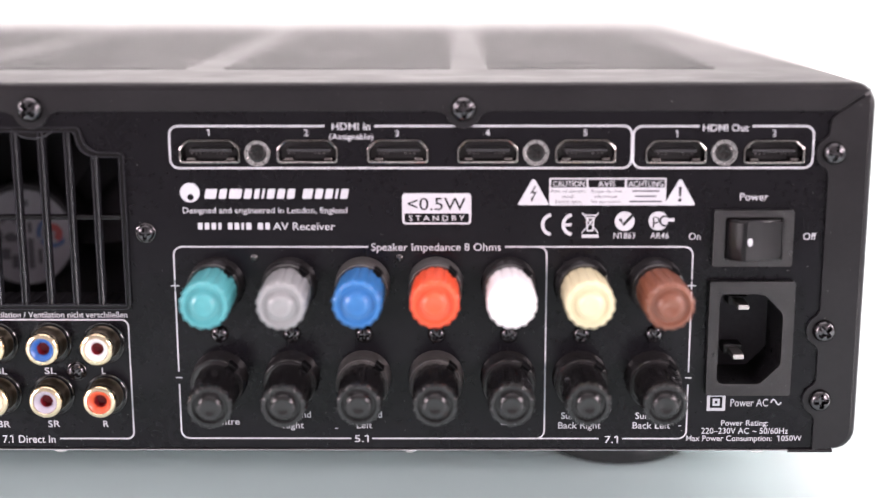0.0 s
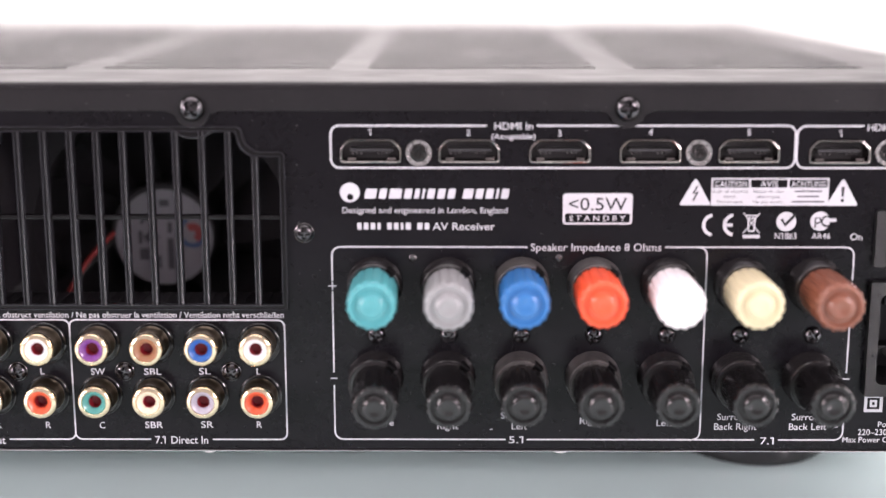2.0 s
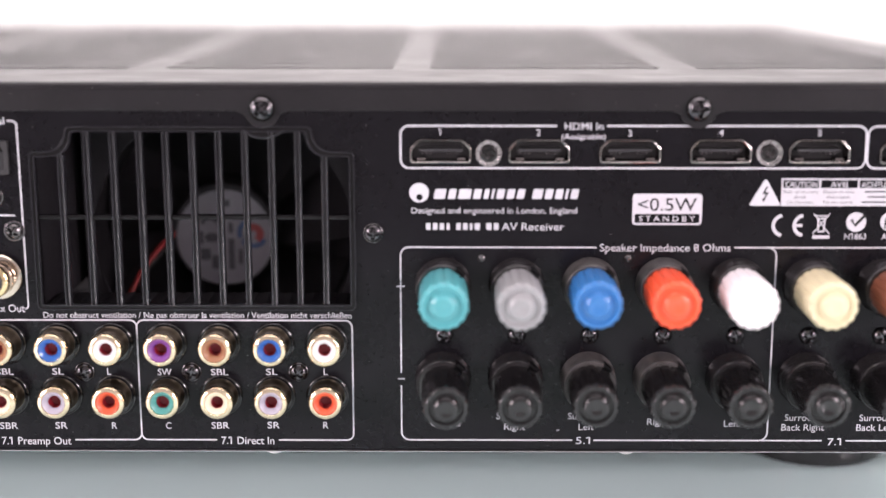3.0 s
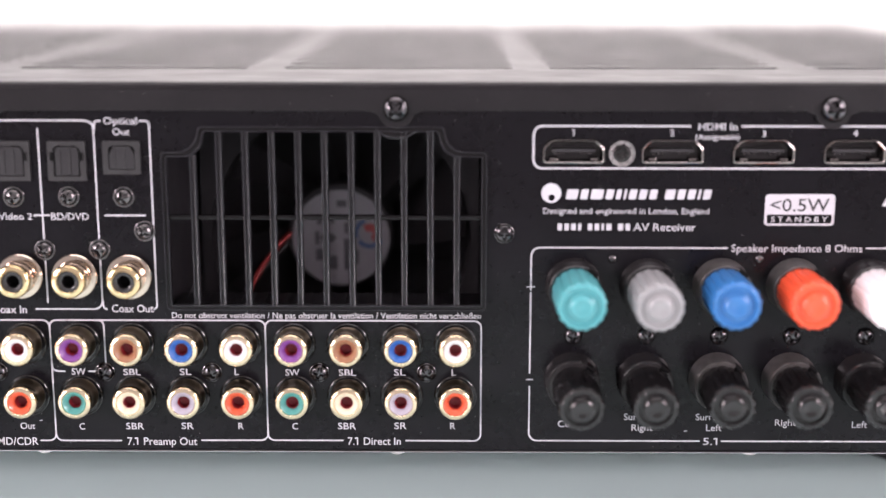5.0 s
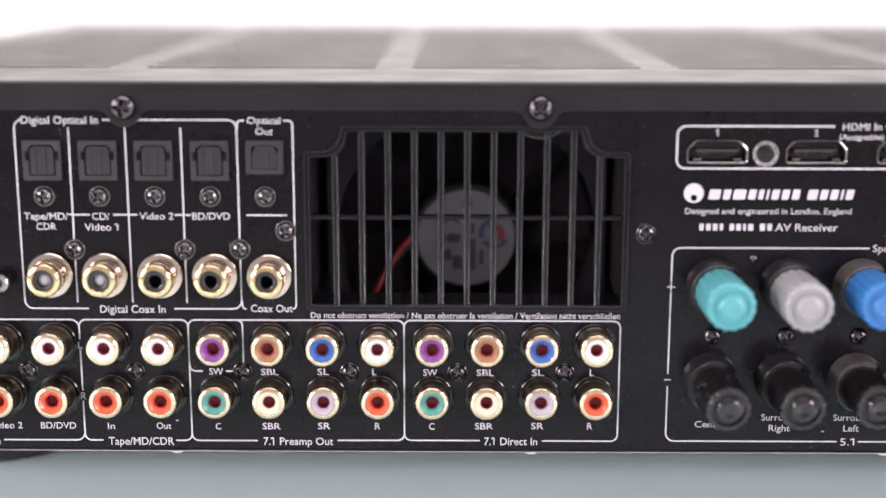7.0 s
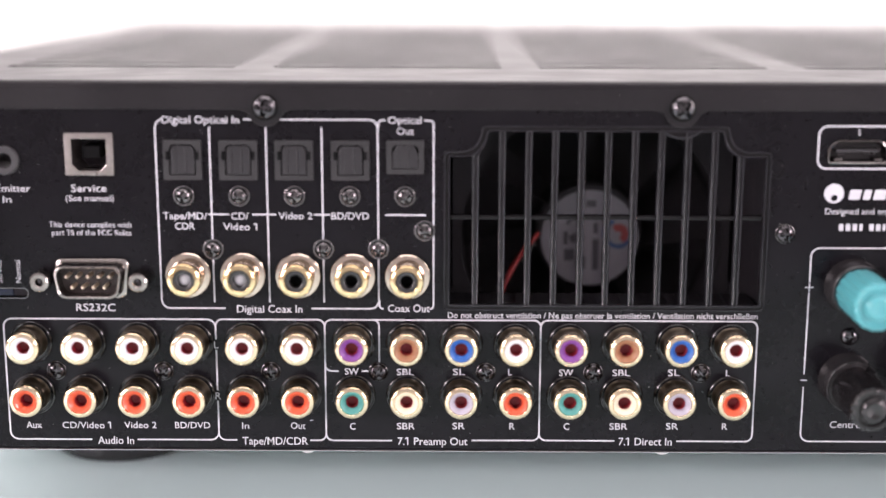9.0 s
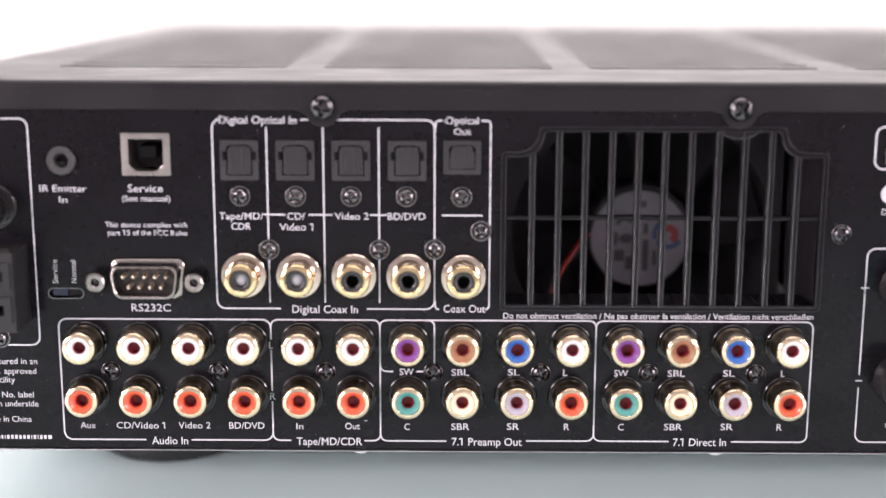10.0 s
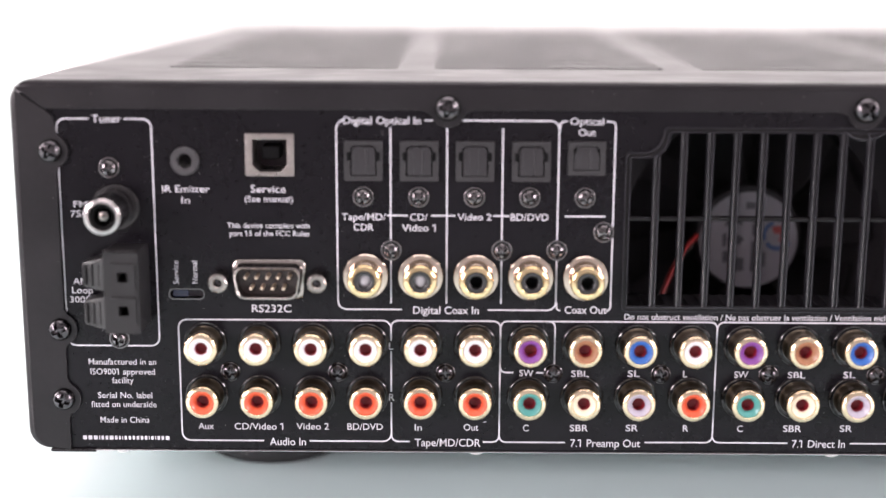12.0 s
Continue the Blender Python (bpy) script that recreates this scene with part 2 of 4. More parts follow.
def lathe(profile, n=32, flutes=0, flute_depth=0.0, flute_from=0.0, flute_to=0.0, flute_rim=99.0, rim_share=0.75, flute_least=0.0, bm=None, x=0.0, z=0.0):
    """Turns (distance in front of the panel, radius) in mm about the y axis; flutes are cut between two distances."""
    bm = bm or bmesh.new()
    rings = []
    for d, r in profile:
        if r <= 1e-6:
            rings.append([bm.verts.new((x * MM, -d * MM, z * MM))])
            continue
        ring = []
        for i in range(n):
            a = 2 * math.pi * i / n
            q = r
            if flutes and flute_from <= d <= flute_to and r >= flute_least:
                q -= flute_depth * (max(0.0, math.cos(flutes * a)) ** 5 if d < flute_rim else rim_share * (0.5 + 0.5 * math.cos(flutes * a)) ** 2)
            ring.append(bm.verts.new(((x + q * math.cos(a)) * MM, -d * MM, (z + q * math.sin(a)) * MM)))
        rings.append(ring)
    for a, b in zip(rings, rings[1:]):
        for i in range(n):
            j = (i + 1) % n
            if len(a) == 1 and len(b) == 1:
                continue
            if len(a) == 1:
                bm.faces.new((a[0], b[i], b[j]))
            elif len(b) == 1:
                bm.faces.new((a[i], a[j], b[0]))
            else:
                bm.faces.new((a[i], a[j], b[j], b[i]))
    return bm


def block(x0, x1, y0, y1, z0, z1, bevel=0.0, bm=None):
    """A box in mm with bevelled edges."""
    own = bmesh.new()
    bmesh.ops.create_cube(own, size=1)
    for v in own.verts:
        v.co = Vector(((x0 + x1) / 2 + v.co.x * (x1 - x0), (y0 + y1) / 2 + v.co.y * (y1 - y0), (z0 + z1) / 2 + v.co.z * (z1 - z0))) * MM
    if bevel:
        bmesh.ops.bevel(own, geom=own.edges[:], offset=bevel * MM, segments=2, affect="EDGES", profile=0.5)
    if bm is None:
        return own
    mesh = bpy.data.meshes.new("join")
    own.to_mesh(mesh)
    own.free()
    bm.from_mesh(mesh)
    bpy.data.meshes.remove(mesh)
    return bm


def stroke(points, width, y=-0.06, closed=False, bm=None):
    """A printed line of constant width along points (mm)."""
    bm = bm or bmesh.new()
    n, left, right = len(points), [], []
    for i in range(n):
        a = points[i - 1] if closed or i else points[i]
        b = points[(i + 1) % n] if closed or i < n - 1 else points[i]
        dx, dz = b[0] - a[0], b[1] - a[1]
        s = math.hypot(dx, dz) or 1
        nx, nz = -dz / s * width / 2, dx / s * width / 2
        x, z = points[i]
        left.append(bm.verts.new(((x + nx) * MM, y * MM, (z + nz) * MM)))
        right.append(bm.verts.new(((x - nx) * MM, y * MM, (z - nz) * MM)))
    for i in range(n if closed else n - 1):
        j = (i + 1) % n
        bm.faces.new((left[i], left[j], right[j], right[i]))
    return bm


def bent(corners, r=2.0, steps=5):
    """Rounds the inner corners of an open line of points."""
    out = [corners[0]]
    for a, p, b in zip(corners, corners[1:], corners[2:]):
        va, vb = Vector(a) - Vector(p), Vector(b) - Vector(p)
        va, vb = va.normalized() * r, vb.normalized() * r
        s, e, c = Vector(p) + va, Vector(p) + vb, Vector(p) + va + vb
        for i in range(steps + 1):
            k = i / steps * math.pi / 2
            v = c - vb * math.cos(k) - va * math.sin(k)
            out.append((v.x, v.y))
    out.append(corners[-1])
    return out


def softened(points, r, steps=3):
    """Rounds every corner of a closed outline."""
    out = []
    n = len(points)
    for i in range(n):
        a, p, b = Vector(points[i - 1]), Vector(points[i]), Vector(points[(i + 1) % n])
        q = min(r, 0.45 * (a - p).length, 0.45 * (b - p).length)
        s0, s1 = p + (a - p).normalized() * q, p + (b - p).normalized() * q
        for k in range(steps + 1):
            t = k / steps
            v = s0 * (1 - t) ** 2 + p * 2 * t * (1 - t) + s1 * t ** 2
            out.append((v.x, v.y))
    return out


# ---------- the studio ----------
def sweep():
    """A white acrylic table top that curves up into a backdrop."""
    bm = bmesh.new()
    line = [(-0.32, 0), (-0.2, 0), (-0.08, 0), (0.2, 0), (0.7, 0), (1.3, 0)]
    line += [(1.3 + 0.8 * math.sin(radians(a)), 0.8 - 0.8 * math.cos(radians(a))) for a in range(9, 91, 9)]
    line += [(2.1, 1.8)]
    rows = [[bm.verts.new((x, y, z)) for x in (-1.9, -0.95, 0, 0.95, 1.9)] for y, z in line]
    for a, b in zip(rows, rows[1:]):
        for i in range(4):
            bm.faces.new((a[i], a[i + 1], b[i + 1], b[i]))
    mesh = bpy.data.meshes.new("ground")
    bmesh.ops.recalc_face_normals(bm, faces=bm.faces[:])
    bmesh.ops.solidify(bm, geom=bm.faces[:], thickness=0.01)
    bm.to_mesh(mesh)
    bm.free()
    mesh.materials.append(TABLE)
    mesh.materials.append(BACKDROP)
    for p in mesh.polygons:
        p.material_index = 1 if p.center.y > 1.3 else 0
        p.use_smooth = len(p.vertices) == 4 and p.area > 0.05
    ob = tagged(new("ground", mesh), "glossy white studio table sweeping up into a white backdrop", "table", kind="structure")
    top = max(v.co.z for v in mesh.vertices if v.co.y < 0)
    ob.location.z = -top
    return ob


sweep()


def room_piece(name, x0, x1, y0, y1, z0, z1, label, mat=WALL):
    bm = block(x0 * 1000, x1 * 1000, y0 * 1000, y1 * 1000, z0 * 1000, z1 * 1000)
    mesh = bpy.data.meshes.new(name)
    bm.to_mesh(mesh)
    bm.free()
    mesh.materials.append(mat)
    return tagged(new(name, mesh), label, name.split("_")[0], kind="structure")


# Unseen room shell, added to close the set and steer bounce and reflections.
room_piece("wall_south", -2.2, 2.2, -2.1, -2.0, -0.8, 2.2, "unseen grey wall behind the camera, added for bounce light")
room_piece("wall_north", -2.2, 2.2, 2.3, 2.4, -0.8, 2.2, "unseen grey wall behind the backdrop, added to close the room")
room_piece("wall_west", -2.3, -2.2, -2.0, 2.3, -0.8, 2.2, "unseen grey side wall, added for bounce light")
room_piece("wall_east", 2.2, 2.3, -2.0, 2.3, -0.8, 2.2, "unseen grey side wall, added for bounce light")
room_piece("ceiling", -2.2, 2.2, -2.0, 2.3, 2.1, 2.2, "unseen grey ceiling, added to close the room")
room_piece("floor", -2.2, 2.2, -2.0, 2.3, -0.9, -0.8, "unseen dark floor, added for dark reflections in the panel", FLOOR)

# ---------- the receiver: case ----------
receiver = tagged(new("av_receiver"), "black audio-video receiver, its crowded connector panel showing, on white table", "receiver")
DEEP, TOP, BASE, HALF = 335.0, 112.8, 15.0, 215.2
TOP_SCREWS = (-104.4, 0.8, 110.9)
SIDE_SCREWS = (94.9, 48.0, 29.0)
CORNER = 5.5


def arc(cx, cz, r, a0, a1, n=8):
    return [(cx + r * math.cos(radians(a0 + (a1 - a0) * i / n)), cz + r * math.sin(radians(a0 + (a1 - a0) * i / n))) for i in range(n + 1)]


def contour(inset):
    """The cover's outside, from the foot of one side over the top to the other, with a rounded lower corner."""
    h, t, b, c = HALF - inset, TOP - inset, BASE + inset, CORNER
    half = arc(h - c, b + c, c, -90, 0, 6) + arc(h - c, t - c, c, 0, 90, 6)
    return half + [(-x, z) for x, z in reversed(half)]


def cover_shell():
    bm = bmesh.new()
    stations = [(-1.0, 1.6), (-0.85, 0.75), (-0.3, 0.2), (0.6, 0.0), (2.0, 0.0)]
    rings = [[bm.verts.new((x * MM, y * MM, z * MM)) for x, z in contour(i)] for y, i in stations]
    for a, b in zip(rings, rings[1:]):
        for i in range(len(a) - 1):
            bm.faces.new((a[i], a[i + 1], b[i + 1], b[i]))
    # side walls and rounded shoulders go on to the far end; the top between them is the vented plate
    last = contour(0)
    n = len(last) // 2
    for side in (last[:n], last[n:]):
        a = [bm.verts.new((x * MM, 2 * MM, z * MM)) for x, z in side]
        b = [bm.verts.new((x * MM, DEEP * MM, z * MM)) for x, z in side]
        for i in range(n - 1):
            bm.faces.new((a[i], a[i + 1], b[i + 1], b[i]))
    far = [bm.verts.new((x * MM, DEEP * MM, z * MM)) for x, z in last]
    bm.faces.new(far)
    bmesh.ops.remove_doubles(bm, verts=bm.verts[:], dist=1e-6)
    return bm


SLOT_FIRST, SLOT_PITCH, SLOT_WIDE, SLOT_COUNT = 43.0, 12.6, 4.4, 18
VENTS = [(-183.6 + 75.4 * k, -118.8 + 75.4 * k) for k in range(5)]


def cover_top():
    """The flat top, pierced by five banks of cross slots."""
    bm = bmesh.new()
    xs = [-HALF + CORNER] + [x for v in VENTS for x in v] + [HALF - CORNER]
    ys = [2.0]
    for i in range(SLOT_COUNT):
        ys += [SLOT_FIRST + SLOT_PITCH * i, SLOT_FIRST + SLOT_PITCH * i + SLOT_WIDE]
    ys.append(DEEP - 12.0)
    up = [[bm.verts.new((x * MM, y * MM, TOP * MM)) for x in xs] for y in ys]
    low = [[bm.verts.new((x * MM, y * MM, (TOP - 1.0) * MM)) for x in xs] for y in ys]

    def solid(j, i):
        return 0 <= j < len(ys) - 1 and 0 <= i < len(xs) - 1 and not (j % 2 and i % 2)

    for j in range(len(ys) - 1):
        for i in range(len(xs) - 1):
            if not solid(j, i):
                continue
            bm.faces.new((up[j][i], up[j][i + 1], up[j + 1][i + 1], up[j + 1][i]))
            bm.faces.new((low[j][i], low[j + 1][i], low[j + 1][i + 1], low[j][i + 1]))
            for dj, di, a, b in ((-1, 0, (j, i), (j, i + 1)), (1, 0, (j + 1, i + 1), (j + 1, i)), (0, -1, (j + 1, i), (j, i)), (0, 1, (j, i + 1), (j + 1, i + 1))):
                if not solid(j + dj, i + di):
                    bm.faces.new((up[a[0]][a[1]], low[a[0]][a[1]], low[b[0]][b[1]], up[b[0]][b[1]]))
    # the far end rolls down in a large curve
    last = [up[-1][0], up[-1][-1]]
    for k in range(1, 7):
        q = radians(15 * k)
        row = [bm.verts.new((x * MM, (DEEP - 12.0 + 12.0 * math.sin(q)) * MM, (TOP - 12.0 + 12.0 * math.cos(q)) * MM)) for x in (xs[0], xs[-1])]
        bm.faces.new((last[0], last[1], row[1], row[0]))
        last = row
    return bm


def lip():
    """The strip of the cover folded down over the panel, with a round tab at each screw."""
    line = [(HALF - 1.2, TOP - 1.6), (-HALF + 1.2, TOP - 1.6)]
    low = [(-HALF + 9.0, 105.6)]
    for u in TOP_SCREWS:
        low += [(u - 7.0, 105.6), (u - 5.2, 105.0)] + arc(u, 105.8, 4.6, 195, 345, 10) + [(u + 5.2, 105.0), (u + 7.0, 105.6)]
    low.append((HALF - 9.0, 105.6))
    return eased(flat(line + low, (), -1.0, 0.9), -1.0, 0.22)


def flange(side):
    """The strip of the cover folded over the panel's end, with a round tab at each screw."""
    out = [(HALF - 1.6, TOP - 2.6)]
    edge = [(HALF - 9.2, 105.2), (204.27, 103.74), (203.87, 101.35)]
    for v in SIDE_SCREWS:
        edge += [(204.0, v + 5.4)] + [(x, z) for x, z in arc(205.2, v, 4.5, 115, 245, 10)] + [(204.0, v - 5.4)]
    edge += [(204.0, BASE)]
    low = arc(HALF - 1.6 - CORNER, BASE + 0.4 + CORNER, CORNER, -90, 0, 6)
    pts = [(side * x, z) for x, z in out + edge + low]
    return eased(flat(pts, (), -1.0, 0.9), -1.0, 0.22)


part("cover_shell", cover_shell(), COVER, receiver, "satin black sheet metal cover", smooth=True)
part("cover_top", cover_top(), COVER, receiver, "satin black top with five banks of cooling slots")
part("cover_lip", lip(), COVER, receiver)
part("cover_flange", flange(1), COVER, receiver)
part("cover_flange", flange(-1), COVER, receiver)


for side in (1, -1):
    part("cover_hem", block(min(side * 197.5, side * 209.5), max(side * 197.5, side * 209.5), -0.9, 6.0, BASE - 0.75, BASE + 0.1, 0.2), COVER, receiver)


# ---------- back panel with its openings ----------
def grille_outline(grow=0.0):
    g = grow
    left, right, low, top, shoulder = -58.3 - g, 23.0 + g, 54.5 - g, 100.8 + g, 94.3 + g
    nl, nr = -48.8 - g, 12.2 + g
    pts = [(left, low), (right, low), (right, shoulder)]
    pts += [(nr + 5.2, shoulder)] + [(nr + 5.2 - 5.2 * math.sin(radians(a)), shoulder + 5.2 - 5.2 * math.cos(radians(a))) for a in (18, 36, 54, 72, 90)] + [(nr, top - 0.8), (nr - 0.8, top)]
    pts += [(nl + 0.8, top), (nl, top - 0.8)] + [(nl - 5.2 + 5.2 * math.cos(radians(a)), shoulder + 5.2 - 5.2 * math.sin(radians(a))) for a in (0, 18, 36, 54, 72, 90)]
    pts += [(left, shoulder)]
    return pts


def hdmi_outline(u, v, g=0.0):
    w, h, c = 7.5 + g, 2.75 + g, 2.1
    return [(u - w, v - h), (u + w, v - h), (u + w, v + h - c), (u + w - c, v + h), (u - w + c, v + h), (u - w, v + h - c)]


HDMI = [(45.85, 95.29), (70.93, 95.29), (94.05, 95.29), (117.06, 95.29), (142.07, 95.29), (165.13, 95.09), (190.15, 95.09)]
RCA_X = [-167.55 + 14.115 * i for i in range(14)]
RCA_ROWS = (44.65, 30.45)
COAX = [(-125.4, 62.7), (-111.2, 62.7), (-96.9, 62.6), (-82.75, 62.6), (-68.6, 62.5)]


def iec_outline(g=0.0):
    x0, x1, z0, z1, c = 177.4 - g, 194.0 + g, 33.9 - g, 58.2 + g, 5.2
    return [(x0 + 1, z0), (x1 - c, z0), (x1, z0 + c), (x1, z1 - c), (x1 - c, z1), (x0 + 1, z1), (x0, z1 - 1), (x0, z0 + 1)]


def dsub_outline(g=0.0):
    u, v, w, h, s = -150.4, 61.6, 7.9 + g, 3.5 + g, 0.9
    return [(u - w + s + 1.5, v - h), (u + w - s - 1.5, v - h), (u + w - s, v - h + 1.0), (u + w, v + h - 1.5), (u + w - 1.2, v + h), (u - w + 1.2, v + h), (u - w, v + h - 1.5), (u - w + s, v - h + 1.0)]


def usb_outline(g=0.0):
    u, v, w, h = -149.6, 93.9, 4.4 + g, 4.1 + g
    return [(u - w, v + h), (u - w, v - h + 1.7), (u - w + 1.7, v - h), (u + w - 1.7, v - h), (u + w, v - h + 1.7), (u + w, v + h)]


openings = [grille_outline(0.1)] + [hdmi_outline(u, v, 0.05) for u, v in HDMI] + [iec_outline(0.3), dsub_outline(0.0), usb_outline(0.3)]
openings += [rounded(-176.42, 56.27, -167.61, 58.67, 1.1), disc(-171.25, 92.4, 1.9)]
panel = part("back_panel", flat([(-208, BASE), (208, BASE), (207.91, 108.32), (-207.71, 108.91)], openings, 0.0, 1.0), PANEL, receiver, "black painted steel panel printed with white lettering")
part("chassis_edge", block(-206, 202, -0.9, 3.0, BASE - 0.28, BASE - 0.02, 0.1), STEEL, receiver, "bare bright steel bottom edge")
part("chassis_base", block(-212, 212, 3.2, 298, BASE - 0.4, BASE + 0.6), STEEL_PLAIN, receiver, "bare galvanised steel underside")
# The studs' bright spot is put into their colour.
for u in (-192.5, -96.2, 0.3, 96.3, 191.4):
    stud = part("base_stud", lathe([(0.0, 2.7), (2.6, 2.6), (3.4, 2.2), (3.95, 1.4), (4.1, 0.0)], 24), STUD_BRIGHT, receiver, "small stud under the base, its bright spot painted white", smooth=True)
    stud.matrix_basis = pose(u * MM, 8.7 * MM, BASE * MM, 90, 0, 0)

# Added sheet: puts the shade seen through the top slots into a dark colour.
part("interior_dark_sheet", block(-205, 205, 70, 296, 40, 41), RECESS_SHADE, receiver, "dark sheet added inside, standing in for interior shade")

# ---------- printed lettering and frames ----------
FONT_HEIGHT = 0.729


def letters(text, cap, bold):
    """The outlines of words, from the left, filled."""
    curve = bpy.data.curves.new("lettering", "FONT")
    curve.body, curve.size = text, cap / FONT_HEIGHT
    curve.offset = (0.0065 if bold else 0.003) * curve.size
    curve.resolution_u = 3
    tmp = bpy.data.objects.new("lettering", curve)
    mesh = bpy.data.meshes.new_from_object(tmp)
    bpy.data.objects.remove(tmp)
    bpy.data.curves.remove(curve)
    return mesh


def lettering(text, u, v, width, cap, bold=0, turn=0.0, mat=None, y=-0.07, parent=None):
    """Printed words centred at (u, v) mm, as wide and as tall as given."""
    mesh = letters(text, cap, bold)
    flags = []
    for i, sign in enumerate(text):
        if sign == "1":
            # the built-in figure one is a bare stroke; the printed one has a flag
            start = letters(text[:i + 1], cap, bold)
            flags.append(max(p.co.x for p in start.vertices))
            bpy.data.meshes.remove(start)
    if flags:
        bm = bmesh.new()
        bm.from_mesh(mesh)
        stem = cap * (0.2 if bold else 0.16)
        for right in flags:
            left = right - stem
            bm.faces.new([bm.verts.new((left + x * cap, y * cap, 0)) for x, y in ((0.02, 1.0), (-0.22, 0.86), (-0.22, 0.7), (0.02, 0.8))])
        bm.to_mesh(mesh)
        bm.free()
    xs = [p.co.x for p in mesh.vertices]
    if not xs:
        return None
    wide, mid = max(xs) - min(xs), (max(xs) + min(xs)) / 2
    k = min(width / wide, 1.0 if len(text) == 1 else 9.0)
    c, s = math.cos(radians(turn)), math.sin(radians(turn))
    for p in mesh.vertices:
        x, z = (p.co.x - mid) * k, p.co.y - cap / 2
        p.co = ((u + x * c - z * s) * MM, y * MM, (v + x * s + z * c) * MM)
    mesh.materials.clear()
    mesh.materials.append(mat or PRINT)
    ob = new("lettering", mesh)
    ob.parent = parent or panel
    return ob


def shapes(u0, u1, foot, tall, widths, slant):
    """A maker's name as a row of plain bars of its size; a width of 0 is a gap between words."""
    gap = 3.4
    unit = (u1 - u0) / sum((w or 3.0) + gap for w in widths)
    x = u0
    for w in widths:
        if w:
            outline = rounded(x, 0, x + w * unit, tall, min(0.3 * w * unit, 0.14 * tall), 3)
            part("print_bar", flat([(p + slant * z, foot + z) for p, z in outline], (), -0.07, 0.06), PRINT, panel)
        x += ((w or 3.0) + gap) * unit


LAYER = itertools.cycle([-0.06 - 0.007 * k for k in range(7)])


def line(points, width=0.42, r=2.2):
    """A printed frame line; where two frames share a stroke each lies in its own coat."""
    return part("printed_frame", stroke(bent(points, r) if len(points) > 2 else points, width, next(LAYER)), PRINT, panel)


lettering('Tuner', -190.8, 103.1, 7.5, 2.01, 1)
lettering('FM', -198.5, 81.1, 3.5, 1.77, 0)
lettering('75Ω', -198.7, 78.6, 5.0, 1.78, 0)
lettering('AM', -199.6, 60.8, 3.6, 1.81, 0)
lettering('Loop', -199.1, 58.4, 5.4, 1.82, 0)
lettering('300Ω', -199.5, 55.9, 6.0, 1.82, 0)
lettering('IR Emitter', -171.3, 85.2, 12.1, 1.90, 0)
lettering('In', -171.4, 82.3, 2.2, 1.76, 0)
lettering('Service', -150.2, 85.3, 9.0, 2.04, 0)
lettering('(See manual)', -150.1, 82.7, 12.4, 1.61, 0)
lettering('This device complies with', -150.4, 75.8, 21.2, 1.48, 0)
lettering('part 15 of the FCC Rules', -150.1, 73.7, 20.5, 1.48, 0)
lettering('RS232C', -150.0, 53.8, 10.3, 2.12, 1)
lettering('Digital Optical In', -121.0, 103.0, 19.6, 2.00, 1)
lettering('Optical', -69.2, 103.0, 8.5, 1.86, 1)
lettering('Out', -69.1, 100.2, 4.4, 1.86, 1)
lettering('Tape/MD/', -125.8, 78.2, 11.4, 1.91, 1)
lettering('CDR', -125.9, 75.5, 5.1, 1.92, 1)
lettering('CD/', -111.7, 78.2, 4.5, 1.91, 1)
lettering('Video 1', -111.7, 75.4, 8.7, 1.91, 1)
lettering('Video 2', -97.4, 78.3, 8.7, 1.90, 1)
lettering('BD/DVD', -83.3, 78.3, 9.7, 1.91, 1)
lettering('Digital Coax In', -104.6, 53.6, 17.1, 2.12, 1)
lettering('Coax Out', -68.3, 53.9, 10.9, 2.12, 1)
lettering('Audio In', -146.5, 17.3, 9.6, 2.22, 1)
lettering('Tape/MD/CDR', -104.0, 17.3, 17.5, 2.22, 1)
lettering('7.1 Preamp Out', -62.1, 17.4, 18.6, 2.22, 1)
lettering('7.1 Direct In', -5.6, 17.6, 14.1, 2.22, 1)
lettering('Aux', -168.1, 21.5, 4.1, 1.89, 0)
lettering('CD/Video 1', -154.1, 21.5, 12.9, 1.89, 0)
lettering('Video 2', -139.8, 21.6, 8.6, 1.89, 0)
lettering('BD/DVD', -125.9, 21.6, 9.4, 1.89, 0)
lettering('In', -111.8, 21.5, 1.9, 1.89, 0)
lettering('Out', -97.8, 21.6, 3.9, 1.89, 0)
lettering('C', -83.3, 21.5, 1.5, 1.89, 1)
lettering('SBR', -69.2, 21.6, 4.8, 1.89, 1)
lettering('SR', -55.2, 21.7, 3.3, 1.90, 1)
lettering('R', -41.0, 21.7, 1.7, 1.89, 1)
lettering('L', -118.9, 43.8, 1.3, 1.99, 0)
lettering('R', -118.8, 29.8, 1.6, 2.03, 0)
lettering('SW', -83.4, 36.7, 3.7, 1.86, 1)
lettering('SBL', -69.3, 36.6, 4.6, 1.86, 1)
lettering('SL', -55.2, 36.7, 3.1, 1.85, 1)
lettering('L', -41.7, 36.7, 1.3, 1.86, 1)
lettering('SW', -27.0, 36.6, 3.7, 1.86, 1)
lettering('SBL', -12.5, 36.6, 4.6, 1.85, 1)
lettering('SL', 1.3, 36.7, 3.1, 1.86, 1)
lettering('L', 15.5, 36.7, 1.3, 1.85, 1)
lettering('C', -26.6, 21.7, 1.5, 1.90, 1)
lettering('SBR', -12.8, 21.8, 4.8, 1.90, 1)
lettering('SR', 1.4, 21.9, 3.3, 1.90, 1)
lettering('R', 15.3, 21.9, 1.6, 1.89, 1)
lettering('Do not obstruct ventilation / Ne pas obstruer la ventilation / Ventilation nicht verschließen', -17.8, 52.1, 80.7, 1.67, 1)
